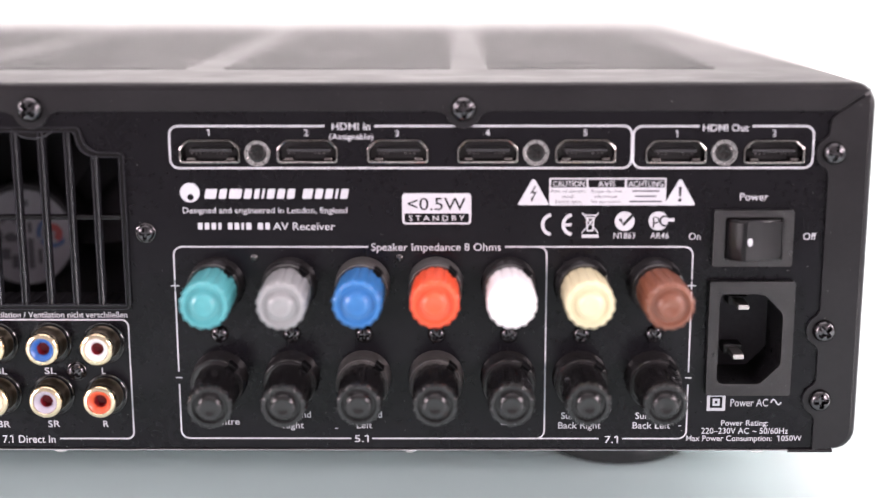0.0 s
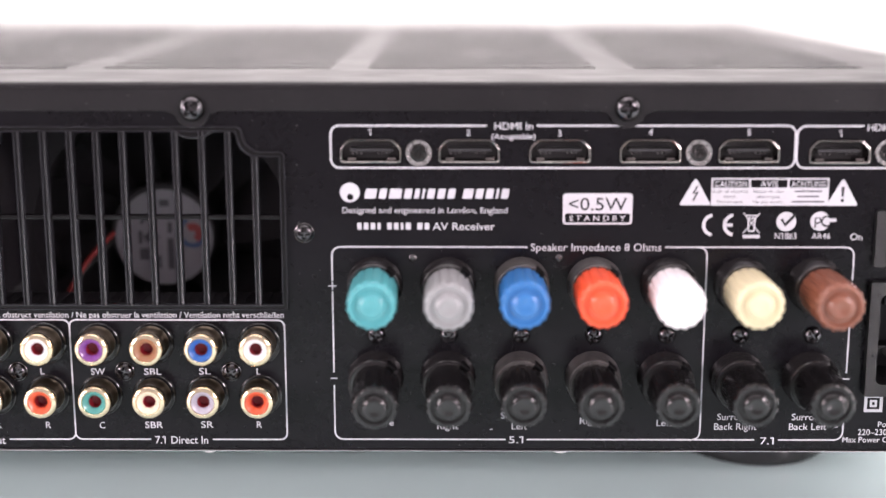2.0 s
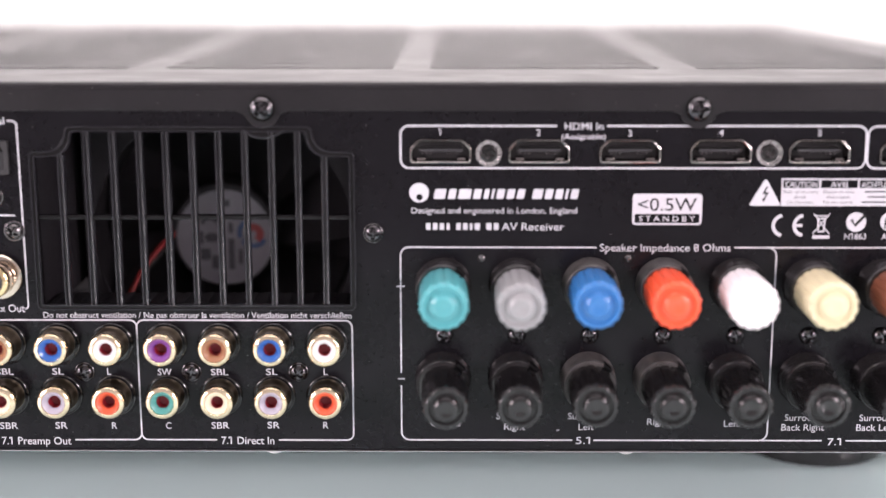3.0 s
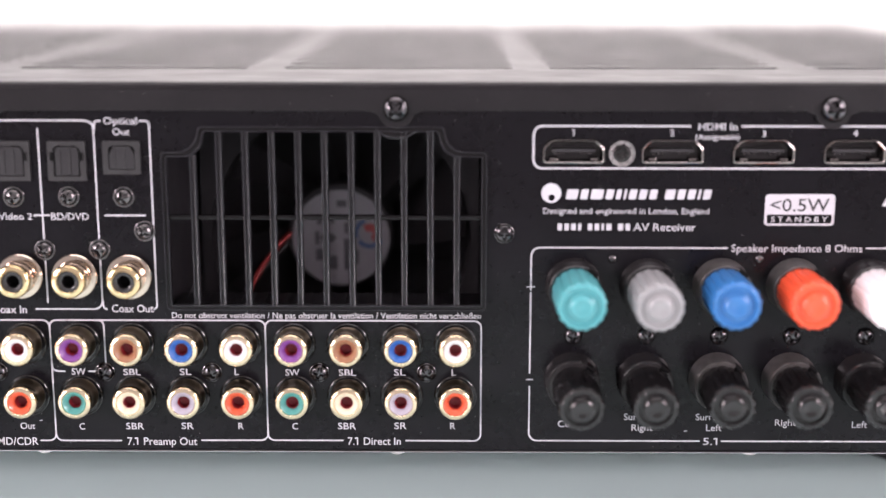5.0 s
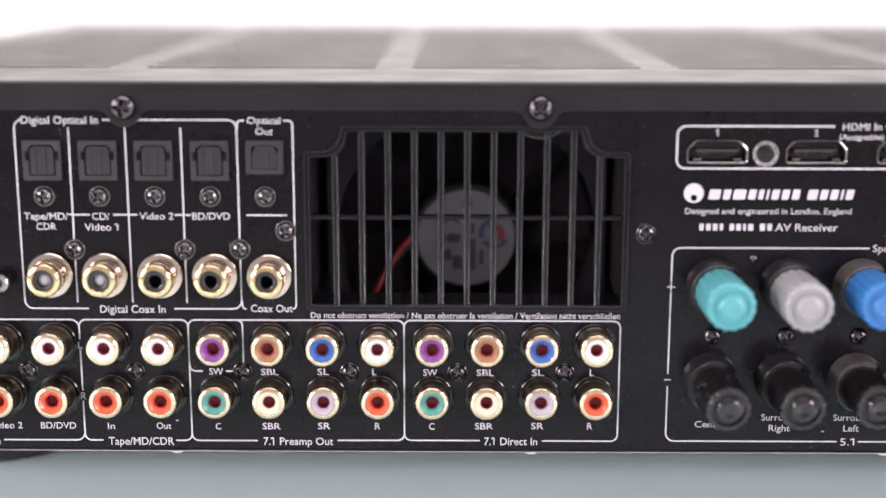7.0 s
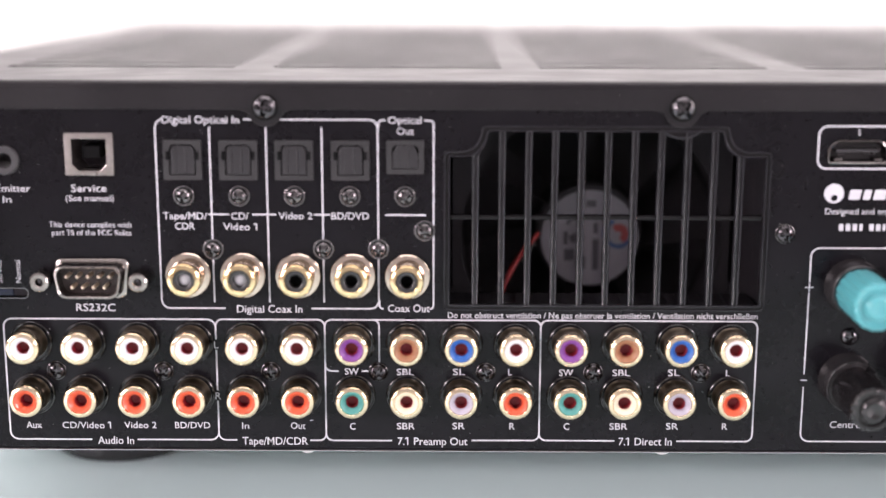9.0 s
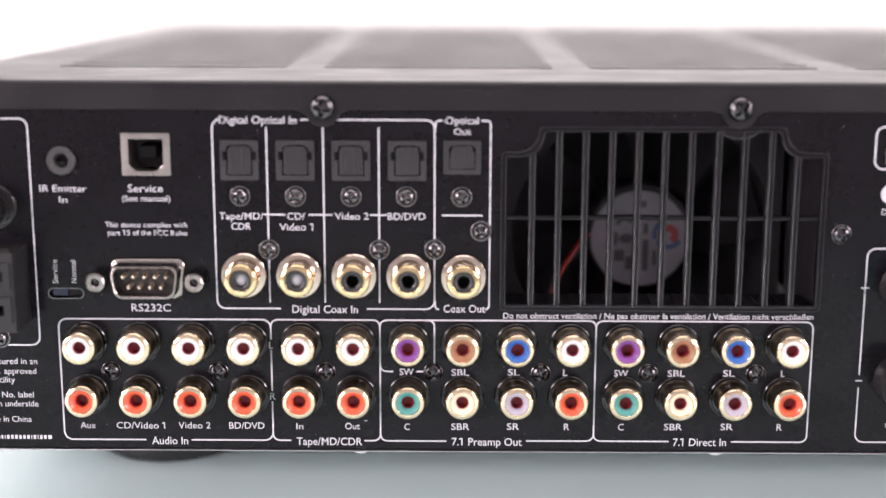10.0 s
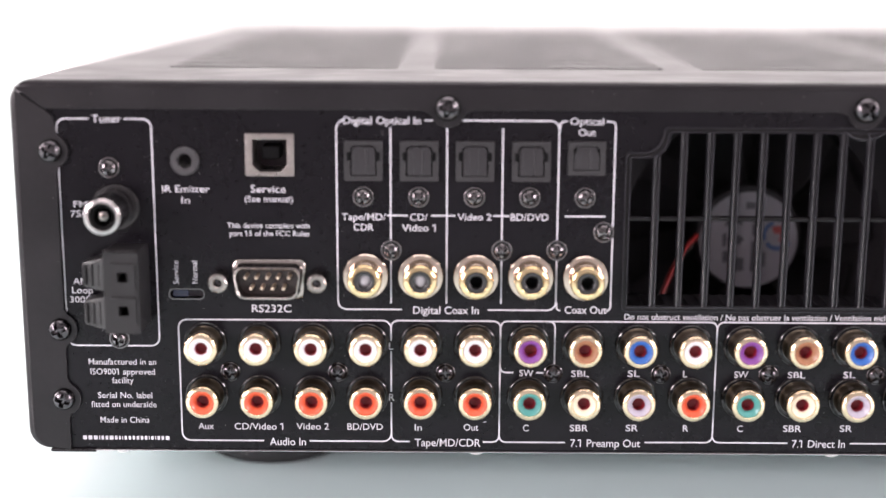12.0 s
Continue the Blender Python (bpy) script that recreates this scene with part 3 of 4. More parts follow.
lettering('HDMI In', 82.2, 101.7, 9.8, 1.88, 1)
lettering('(Assignable)', 82.2, 99.1, 11.2, 1.44, 1)
lettering('HDMI Out', 177.6, 101.3, 11.6, 1.88, 1)
lettering('1', 45.6, 100.2, 1.3, 1.74, 1)
lettering('2', 70.7, 100.1, 1.6, 1.73, 1)
lettering('3', 93.9, 99.9, 1.6, 1.73, 1)
lettering('4', 117.0, 100.1, 1.6, 1.73, 1)
lettering('5', 141.9, 100.1, 1.6, 1.74, 1)
lettering('1', 165.1, 99.8, 1.3, 1.74, 1)
lettering('2', 190.0, 99.9, 1.6, 1.74, 1)
lettering('Designed and engineered in London, England', 59.6, 80.0, 42.5, 1.63, 0)
lettering('AV Receiver', 69.6, 75.8, 16.1, 2.08, 1)
lettering('Speaker Impedance 8 Ohms', 103.8, 70.3, 33.7, 2.09, 0)
lettering('5.1', 83.7, 17.8, 3.8, 2.06, 0)
lettering('7.1', 150.5, 17.6, 3.6, 2.07, 0)
lettering('Centre', 47.1, 22.6, 8.0, 1.90, 0)
lettering('Surround', 65.4, 24.6, 9.6, 1.89, 0)
lettering('Right', 65.5, 21.6, 5.6, 1.89, 0)
lettering('Surround', 84.4, 24.6, 9.6, 1.89, 0)
lettering('Left', 84.5, 21.6, 4.1, 1.90, 0)
lettering('Right', 103.4, 23.1, 5.6, 1.90, 0)
lettering('Left', 123.0, 22.6, 4.1, 1.89, 0)
lettering('Surround', 141.8, 24.3, 9.6, 1.90, 0)
lettering('Back Right', 141.9, 21.6, 11.3, 1.91, 0)
lettering('Surround', 161.6, 24.3, 9.7, 1.90, 0)
lettering('Back Left', 161.1, 21.6, 10.0, 1.91, 0)
lettering('Power', 185.6, 83.5, 7.3, 2.06, 0)
lettering('On', 170.7, 73.1, 3.1, 1.93, 0)
lettering('Off', 200.4, 73.1, 3.4, 1.94, 0)
lettering('Power AC', 186.9, 28.0, 10.0, 2.21, 0)
lettering('Power Rating:', 185.9, 22.3, 12.5, 1.59, 1)
lettering('220–230V AC ~ 50/60Hz', 186.0, 20.1, 23.1, 1.76, 0)
lettering('Max Power Consumption:  1050W', 185.9, 18.0, 30.8, 1.60, 1)
lettering('N1863', 152.5, 73.3, 5.6, 1.64, 0)
lettering('AR46', 161.6, 73.3, 4.8, 1.64, 0)
lettering('Manufactured in an', -189.6, 39.1, 17.8, 1.71, 0)
lettering('ISO9001 approved', -189.6, 36.4, 17.0, 1.71, 0)
lettering('facility', -189.7, 34.0, 5.7, 1.72, 0)
lettering('Serial No. label', -189.3, 29.9, 14.4, 1.72, 0)
lettering('fitted on underside', -189.7, 27.4, 17.3, 1.73, 0)
lettering('Made in China', -189.6, 23.1, 13.1, 1.74, 0)
lettering("Service", -174.7, 63.27, 6.3, 1.5, 0, 90)
lettering("Normal", -169.83, 63.27, 6.0, 1.5, 0, 90)
# the maker's mark and names as plain shapes
part("maker_mark", flat(disc(40.35, 84.57, 2.55, 32), [disc(40.45, 83.37, 0.85, 20)], -0.07, 0.06), PRINT, panel, "white disc with a small round cut-out")
shapes(44.0, 81.6, 82.95, 2.6, (14, 9, 15, 9, 6, 3, 9, 9, 9, 0, 12, 9, 9, 3, 9), 0.2)
shapes(42.1, 61.3, 74.85, 1.8, (7, 7, 7, 5, 0, 7, 7, 4, 8, 0, 8, 7), 0.0)
shapes(-201.0, -177.6, 17.45, 1.1, (9, 9, 9, 2, 6, 6, 9, 6, 4, 2, 6, 6, 6, 6, 6, 6, 2, 6, 2, 6, 6, 9), 0.0)

# tuner frame
line([(-195.32, 103.02), (-203.58, 103.02), (-203.58, 43.46), (-179.56, 43.46), (-179.56, 103.02), (-186.36, 103.02)])
# digital optical and coax
line([(-116.12, 53.67), (-132.66, 53.67), (-132.66, 103.02), (-131.55, 103.02)])
line([(-110.2, 103.02), (-76.11, 103.02), (-76.11, 53.67), (-93.71, 53.67)])
for u in (-118.9, -104.5, -90.35):
    line([(u, 101.1), (u, 55.3)])
line([(-74.11, 102.92), (-75.91, 102.92), (-75.91, 100.92)], r=0.9)
line([(-64.3, 102.92), (-61.9, 102.87), (-61.9, 53.68), (-62.4, 53.67)], r=1.0)
line([(-75.91, 55.87), (-75.91, 53.67), (-74.91, 53.67)], r=0.9)
for a, b in ((-119.9, -114.5), (-108.5, -102.3), (-92.7, -88.5), (-74.3, -63.8)):
    line([(a, 78.55), (b, 78.55)])
# analogue frames
line([(-152.82, 17.47), (-174.49, 17.47), (-174.49, 50.67), (-118.92, 50.67), (-118.92, 45.25)])
line([(-118.92, 42.35), (-118.92, 31.25)])
line([(-118.92, 28.35), (-118.92, 17.47), (-140.7, 17.47)])
line([(-114.12, 17.47), (-118.92, 17.47), (-118.92, 19.7)], r=1.8)
line([(-118.92, 48.47), (-118.92, 50.67), (-90.36, 50.67), (-90.36, 17.47), (-94.7, 17.47)], r=1.8)
line([(-72.9, 17.47), (-90.36, 17.47), (-90.36, 50.67), (-33.85, 50.71), (-33.85, 17.7), (-51.7, 17.64)], r=1.8)
line([(-86.91, 36.74), (-90.31, 36.74), (-90.31, 38.85)], r=1.6)
line([(-78.71, 50.67), (-76.11, 50.67), (-76.11, 36.74), (-80.8, 36.74)], r=1.6)
line([(-13.8, 17.7), (-33.85, 17.7), (-33.85, 50.71), (22.67, 50.64), (22.67, 17.67), (2.7, 17.7)], r=1.8)
# HDMI frames
line([(75.4, 101.75), (35.66, 101.78), (35.66, 90.95), (153.8, 90.92), (153.8, 101.75), (88.1, 101.75)], 0.5)
line([(170.93, 101.65), (154.2, 101.65), (154.2, 90.92), (200.04, 90.92), (200.04, 101.65), (184.35, 101.65)], 0.5)
# speaker frames
line([(86.1, 70.27), (35.46, 70.31), (35.46, 61.28)])
line([(35.46, 58.5), (35.46, 36.42)])
line([(35.46, 33.02), (35.46, 17.83), (80.9, 17.82)])
line([(86.5, 17.82), (132.53, 17.82), (132.53, 70.27), (129.95, 70.27)])
line([(121.62, 70.27), (170.43, 70.27), (170.43, 61.44)])
line([(170.43, 58.47), (170.43, 36.38)])
line([(170.43, 32.99), (170.43, 17.82), (153.4, 17.82)])
line([(147.1, 17.82), (130.94, 17.82)])
for u in (35.46, 170.43):
    line([(u - 1.1, 59.9), (u + 1.1, 59.9)], 0.35)
    line([(u, 61.0), (u, 58.8)], 0.35)
    line([(u - 0.9, 34.8), (u + 0.9, 34.8)], 0.35)
for u, v in ((-94.6, 23.0), (168.3, 21.4), (76.6, 20.6)):
    line([(u, v), (u + 0.8, v + 0.1)], 0.22)
# mains wave and double-insulation sign
line([(192.6, 27.92)] + [(192.6 + 0.25 * i, 28.1 + 0.75 * math.sin(i * 2 * math.pi / 11)) for i in range(1, 12)], 0.35, 0.01)
part("insulation_sign", flat(rounded(175.64, 25.64, 180.54, 30.4, 0.1, 1), [rounded(176.44, 26.43, 179.74, 29.6, 0.05, 1)], -0.07, 0.06), PRINT, panel)
part("insulation_sign", flat(rounded(177.14, 27.03, 179.04, 29.01, 0.05, 1), [rounded(177.74, 27.62, 178.44, 28.41, 0.02, 1)], -0.07, 0.06), PRINT, panel)

# standby badge
badge = part("standby_badge", flat(rounded(95.04, 76.23, 112.89, 84.37, 0.9), [rounded(95.64, 76.72, 112.3, 79.1, 0.3)], -0.07, 0.06), PRINT, panel, "white printed standby power badge")
lettering("<0.5W", 103.97, 81.68, 15.0, 3.45, 0, 0, BLACK_INK, -0.09)
lettering("S T A N D B Y", 103.97, 77.91, 14.4, 1.5, 1)


def triangle(u, v, sign):
    pts = [(u - 3.7, v - 3.1), (u + 3.7, v - 3.1), (u + 3.9, v - 2.7), (u + 0.35, v + 3.6), (u - 0.35, v + 3.6), (u - 3.9, v - 2.7)]
    part("warning_triangle", flat(pts, (), -0.07, 0.06), PRINT, panel, "white printed warning triangle")
    if sign == "flash":
        part("flash_sign", flat([(u + 0.7, v + 1.9), (u - 0.1, v + 0.35), (u + 0.95, v + 0.45), (u - 0.15, v - 1.5), (u + 0.25, v - 1.4), (u - 0.5, v - 2.2), (u - 0.75, v - 1.1), (u - 0.45, v - 1.35), (u + 0.25, v + 0.0), (u - 0.85, v - 0.1), (u + 0.3, v + 1.9)], (), -0.09, 0.01), BLACK_INK, panel)
    else:
        part("exclamation_sign", flat([(u - 0.4, v + 1.8), (u - 0.25, v - 0.8), (u + 0.25, v - 0.8), (u + 0.4, v + 1.8)], (), -0.09, 0.01), BLACK_INK, panel)
        part("exclamation_sign", flat(disc(u, v - 1.7, 0.45, 12), (), -0.09, 0.01), BLACK_INK, panel)


triangle(128.86, 84.37, "flash")
triangle(166.53, 84.27, "exclamation")
cells = [rounded(133.33, 85.86, 142.47, 87.94, 0.05, 1), rounded(142.97, 85.86, 152.31, 87.94, 0.05, 1), rounded(152.81, 85.86, 162.54, 87.94, 0.05, 1)]
part("caution_table", flat(rounded(132.93, 81.19, 162.94, 88.34, 0.1, 1), cells, -0.07, 0.06), PRINT, panel, "white printed caution table in three languages")
for word, u, w in (("CAUTION", 137.9, 8.2), ("AVIS", 147.65, 4.5), ("ACHTUNG", 157.7, 8.9)):
    lettering(word, u, 86.85, w, 1.55, 1)
for u in (142.72, 152.56):
    line([(u, 85.7), (u, 81.3)], 0.22)
for words, u in ((("Risk of electric", "shock.", "Do not open."), 137.9), (("Risque de choc", "electrique.", "Ne pas ouvrir."), 147.65)):
    for row, word in enumerate(words):
        lettering(word, u, 84.95 - 1.35 * row, 0.56 * len(word), 0.85, 0, 0, INK, -0.09)
for row, w in enumerate((7.0, 5.6, 8.4)):
    part("print_bar", flat(rounded(157.7 - w / 2, 84.72 - 1.35 * row, 157.7 + w / 2, 85.14 - 1.35 * row, 0.1, 1), (), -0.09, 0.01), INK, panel)
# approval marks
part("approval_mark", stroke(arc(133.92, 76.13, 2.6, 100, 260, 12), 0.9), PRINT, panel)
part("approval_mark", stroke(arc(139.29, 76.13, 2.6, 100, 260, 12), 0.9), PRINT, panel)
part("approval_mark", stroke([(136.91, 76.13), (138.79, 76.13)], 0.8), PRINT, panel)
for a, b in (((141.48, 79.3), (145.75, 73.94)), ((145.75, 79.3), (141.48, 73.94))):
    line([a, b], 0.28)
part("bin_sign", flat([(142.47, 78.11), (144.76, 78.11), (144.46, 74.34), (142.77, 74.34)], [[(142.87, 77.71), (144.36, 77.71), (144.11, 74.74), (143.07, 74.74)]], -0.07, 0.06), PRINT, panel)
line([(142.07, 78.61), (145.15, 78.61)], 0.35)
part("bin_sign", flat(rounded(141.48, 72.66, 145.85, 73.55, 0.05, 1), (), -0.07, 0.06), PRINT, panel)
part("approval_mark", flat(disc(152.51, 77.02, 2.55, 28), (), -0.07, 0.06), PRINT, panel)
part("approval_mark", stroke([(151.31, 77.71), (152.21, 76.13), (154.79, 78.9)], 0.8, -0.09), BLACK_INK, panel)
part("approval_mark", flat(rounded(158.67, 74.64, 163.74, 79.6, 2.4), (), -0.07, 0.06), PRINT, panel)
part("approval_mark", stroke([(159.96, 75.33), (159.96, 78.01), (161.15, 78.01), (161.35, 76.92), (160.16, 76.52)], 0.4, -0.09), BLACK_INK, panel)
part("approval_mark", stroke(arc(162.94, 77.12, 1.3, 60, 300, 10), 0.5, -0.09), BLACK_INK, panel)
part("approval_mark", stroke([(163.14, 77.42), (165.33, 77.42)], 0.9, -0.11), PRINT, panel)


# ---------- screws ----------
def screw_head(r, h, n=48, rings=18, dome=2.6):
    """A domed cross-head with its recess pressed in."""
    bm = bmesh.new()
    rows = []
    for k in range(rings + 1):
        q = r * k / rings
        row = []
        for i in range(n if k else 1):
            a = 2 * math.pi * i / n
            x, z = q * math.cos(a), q * math.sin(a)
            d = h * math.sqrt(max(0.0, 1 - (q / r) ** dome))
            arm = min(abs(x), abs(z))
            if q < 0.66 * r:
                wall = min(1.0, max(0.0, (0.19 * r - arm) / (0.07 * r))) * min(1.0, max(0.0, (0.64 * r - q) / (0.1 * r)))
                d -= 0.62 * h * wall
            row.append(bm.verts.new((x * MM, -d * MM, z * MM)))
        rows.append(row)
    base = [bm.verts.new((v.co.x, 0.3 * MM, v.co.z)) for v in rows[-1]]
    rows.append(base)
    for i in range(n):
        bm.faces.new((rows[0][0], rows[1][i], rows[1][(i + 1) % n]))
    for a, b in zip(rows[1:], rows[2:]):
        for i in range(n):
            j = (i + 1) % n
            bm.faces.new((a[i], b[i], b[j], a[j]))
    return bm


def screws(name, places, r, h, mat, label, y=0.0, washer=0.0, ring=0.0, dome=2.6):
    first = None
    for k, (u, v) in enumerate(places):
        turn = (k * 37 + 11) % 90
        if first is None:
            first = part(name, screw_head(r, h, dome=dome), mat, receiver, label, smooth=True)
            first.matrix_basis = pose(u * MM, y * MM, v * MM, 0, turn, 0)
            if washer:
                part("toothed_washer", lathe([(0, washer), (0.3, washer), (0.45, washer - 0.12), (0.45, washer - 0.45), (-0.1, washer - 0.6), (-0.1, r * 0.9)], 80, 8, 0.4, -1.0, 0.4), ZINC, first)
            if ring:
                part("bore_edge", lathe([(0, ring), (0.2, ring - 0.02), (0.34, ring - 0.12), (0.38, ring - 0.25), (0.3, r * 0.95)], 40), SCREW_PALE, first, smooth=True)
        else:
            again(first, receiver, u, v, y, turn)


screws("cover_screw", [(u, 106.2) for u in TOP_SCREWS], 3.3, 2.5, SCREW, "shiny black domed cross-head cover screw", -1.0)
screws("cover_screw", [(205.2, v) for v in SIDE_SCREWS] + [(-205.2, v) for v in SIDE_SCREWS], 3.0, 2.2, SCREW, "shiny black domed cross-head cover screw", -1.0)
screws("panel_screw", [(-161.2 + 28.26 * i, 36.6) for i in range(7)] + [(28.46, 74.02)], 2.45, 1.6, SCREW, "black cross-head panel screw", ring=2.65)
screws("socket_screw", [(-125.94, 83.39), (-111.72, 83.39), (-97.51, 83.39), (-83.31, 83.39), (-69.2, 83.39), (-118.82, 69.38), (-90.31, 69.48), (-76.11, 69.58), (-64.2, 74.48), (-190.73, 90.5), (-190.01, 45.36)], 2.3, 1.9, SCREW_PALE, "nickel cross-head socket screw", ring=2.8)
screws("hdmi_screw", [(58.1, 94.79), (129.36, 94.89), (177.44, 94.89)], 2.35, 0.55, DULL_SCREW, "dull cross-head screw in a bright toothed washer", -0.2, 3.4, dome=9.0)
screws("terminal_screw", [(46.7 + 19.05 * i, 46.8) for i in range(7)], 2.4, 1.5, SCREW, "black cross-head screw between the speaker terminals")
screws("locating_pin", [(56.41, 67.4), (94.3, 67.4)], 1.1, 0.7, SCREW_PALE, "small nickel locating pin")


# ---------- phono sockets ----------
def rca_socket(colour_mat, bore_mat, body, metal, flange_r, inner=3.05, short=0.88, funnel=True):
    def reach(profile):
        return [(d if d < 2 else 2 + (d - 2) * short, r) for d, r in profile]

    ob = part("phono_socket", lathe([(0.0, 5.75), (0.35, 5.72), (0.6, 5.56), (0.7, 5.38), (0.6, 5.22), (0.2, 5.16), (0.2, 5.06), (0.85, 5.0), (1.1, 4.85), (1.1, 4.72), (0.7, 4.6), (0.7, 2.0)], 48, z=-0.35), RING, receiver, smooth=True)
    part("barrel", lathe(reach([(0.5, flange_r), (1.4, flange_r), (1.7, flange_r - 0.25), (1.8, 4.45), (3.0, 4.25), (3.3, 4.1), (4.4, 4.1), (4.5, 4.02), (4.7, 4.02), (4.8, 4.1), (6.9, 4.1)]), 40), body, ob, smooth=True)
    part("rim", lathe(reach([(6.9, 4.1), (7.0, 4.4), (8.0, 4.4), (8.6, 4.2), (9.0, 3.75), (9.05, inner + 0.15), (8.85, inner), (7.5, inner - 0.05)]), 40), metal, ob, smooth=True)
    if funnel:
        face = [(8.2, 3.05), (8.8, 2.98), (8.85, 2.8), (8.6, 2.5), (8.1, 2.05), (7.7, 1.75), (7.2, 1.6), (3.0, 1.58)]
        hollow = [(7.3, 1.6), (4.6, 1.56), (4.5, 0.6), (4.3, 0.0)]
    else:
        face = [(7.4, 3.05), (8.1, 2.9), (8.2, 2.7), (8.2, 2.0), (8.0, 1.75), (3.0, 1.7)]
        hollow = [(6.2, 1.72), (6.6, 1.5), (6.85, 1.0), (6.95, 0.0)] if bore_mat is HOLE_GREY else [(7.5, 1.7), (4.6, 1.66), (4.5, 0.6), (4.3, 0.0)]
    part("insert", lathe(reach(face), 40), colour_mat, ob, smooth=True)
    part("bore", lathe(reach(hollow), 28), bore_mat, ob, smooth=True)
    return ob


WHITE = moulded("white_insert", (0.72, 0.7, 0.71))
RED = moulded("red_insert", (0.6, 0.095, 0.04))
PURPLE = moulded("purple_insert", (0.19, 0.055, 0.25))
BROWN = moulded("tan_insert", (0.31, 0.145, 0.075))
BLUE = moulded("blue_insert", (0.025, 0.11, 0.37))
TEAL = moulded("teal_insert", (0.075, 0.28, 0.25))
CREAM = moulded("cream_insert", (0.74, 0.65, 0.49))
GREY = moulded("grey_insert", (0.4, 0.37, 0.43))
BLACK = moulded("black_insert", (0.012, 0.012, 0.013))

UPPER = [WHITE] * 6 + [PURPLE, BROWN, BLUE, WHITE] * 2
LOWER = [RED] * 6 + [TEAL, CREAM, GREY, RED] * 2
NAMES = {WHITE: "white", RED: "red", PURPLE: "purple", BROWN: "tan brown", BLUE: "blue", TEAL: "teal green", CREAM: "cream", GREY: "pale grey"}
masters = {}
for v, row in zip(RCA_ROWS, (UPPER, LOWER)):
    for u, mat in zip(RCA_X, row):
        if mat not in masters:
            masters[mat] = rca_socket(mat, HOLE_RED, BARREL_DARK, NICKEL, 4.6)
            masters[mat].matrix_basis = pose(u * MM, 0, v * MM)
            tagged(masters[mat], f"gold-plated phono socket with a {NAMES[mat]} insert")
        else:
            again(masters[mat], receiver, u, v)
for k, (u, v) in enumerate(COAX):
    ob = rca_socket(BLACK, HOLE_GREY if k < 2 else HOLE_BLACK, PALE_GOLD, GOLD, 5.95, 2.85, 0.82, False)
    ob.matrix_basis = pose(u * MM, 0, v * MM)
    tagged(ob, "gold-plated digital coaxial socket with a black insert")


# ---------- loudspeaker terminals ----------
def binding_post(knob_mat, big, collar_mat):
    ob = part("speaker_terminal", lathe([(0.0, 7.35), (0.5, 7.35), (0.8, 7.15), (6.2, 7.0), (6.9, 6.9), (7.15, 6.65), (7.1, 6.35), (6.9, 6.2), (6.9, 3.0)], 40), collar_mat, receiver, smooth=True)
    r0, r1, far = (6.15, 6.2, 0.5) if big else (6.0, 5.85, 0.6)
    prof = [(6.6, r0 - 0.5), (7.0, r0), (8.0, r0), (14.0, r0 + 0.45 * (r1 - r0)), (15.8, r0 + 0.6 * (r1 - r0)), (17.2, r1 - 0.05), (18.5, r1), (20.6, r1), (21.2, r1 - 0.35), (21.4, r1 - 0.9), (21.3, r1 - 1.5), (20.7, r1 - 1.9), (20.8, 3.45), (21.5, 3.3), (22.0, 2.9), (22.25, 2.3), (22.25, 1.8), (22.05, 1.35), (22.0, 0.0)]
    prof = [(d + far * min(1.0, max(0.0, (d - 8.0) / 7.0)), r) for d, r in prof]
    part("knob", lathe(prof, 144, 16 if big else 14, 0.36 if big else 0.5, 6.9, 21.25 + far, 17.0 + far, 1.05 if big else 0.7, 5.2), knob_mat, ob, smooth=True)
    # No hole is cut: black blocks paint its shade on collar and knob.
    for bm in (block(-1.4, 1.4, -9.3, -7.0, 4.8, r0 + 0.12, 0.6), block(-1.5, 1.5, -7.22, -4.2, 5.9, 7.1, 0.45)):
        part("wire_hole_patch", bm, HOLE_BLACK, ob).matrix_basis = pose(0, 0, 0, 0, 42, 0)
    return ob


POSTS = [46.5 + 19.05 * i for i in range(7)]
KNOBS = [("teal", (0.075, 0.315, 0.34)), ("grey", (0.272, 0.275, 0.28)), ("blue", (0.025, 0.145, 0.39)), ("orange-red", (0.78, 0.085, 0.03)), ("white", (0.85, 0.81, 0.83)), ("cream", (0.64, 0.57, 0.37)), ("brown", (0.18, 0.062, 0.035))]
LEAN_UP = [(0.35, -0.3), (0.25, -0.5), (-0.05, 0.0), (0.0, 0.1), (0.0, 0.0), (0.2, -0.1), (0.8, -0.5)]
LEAN_LOW = [(0.9, -1.2), (0.2, -0.9), (0.0, -0.5), (0.1, -0.6), (0.2, -0.5), (0.3, -0.4), (0.4, -0.4)]


def lean(post, across, up):
    """Screw knobs sit a little askew: far ends off by mm, fitted to the camera's view."""
    for child in post.children:
        if child.name.startswith("knob"):
            child.matrix_basis = pose(0, 0, 0, math.degrees(-up / 22.5), 0, math.degrees(across / 22.5))


for u, off, (word, colour) in zip(POSTS, LEAN_UP, KNOBS):
    ob = binding_post(moulded(f"{word}_knob".replace("-", "_"), colour, 0.36, 0.4), True, PALE_COLLAR if word in ("blue", "orange-red") else COLLAR)
    ob.matrix_basis = pose(u * MM, 0, 60.3 * MM)
    lean(ob, *off)
    tagged(ob, f"speaker terminal with a fluted {word} screw knob")
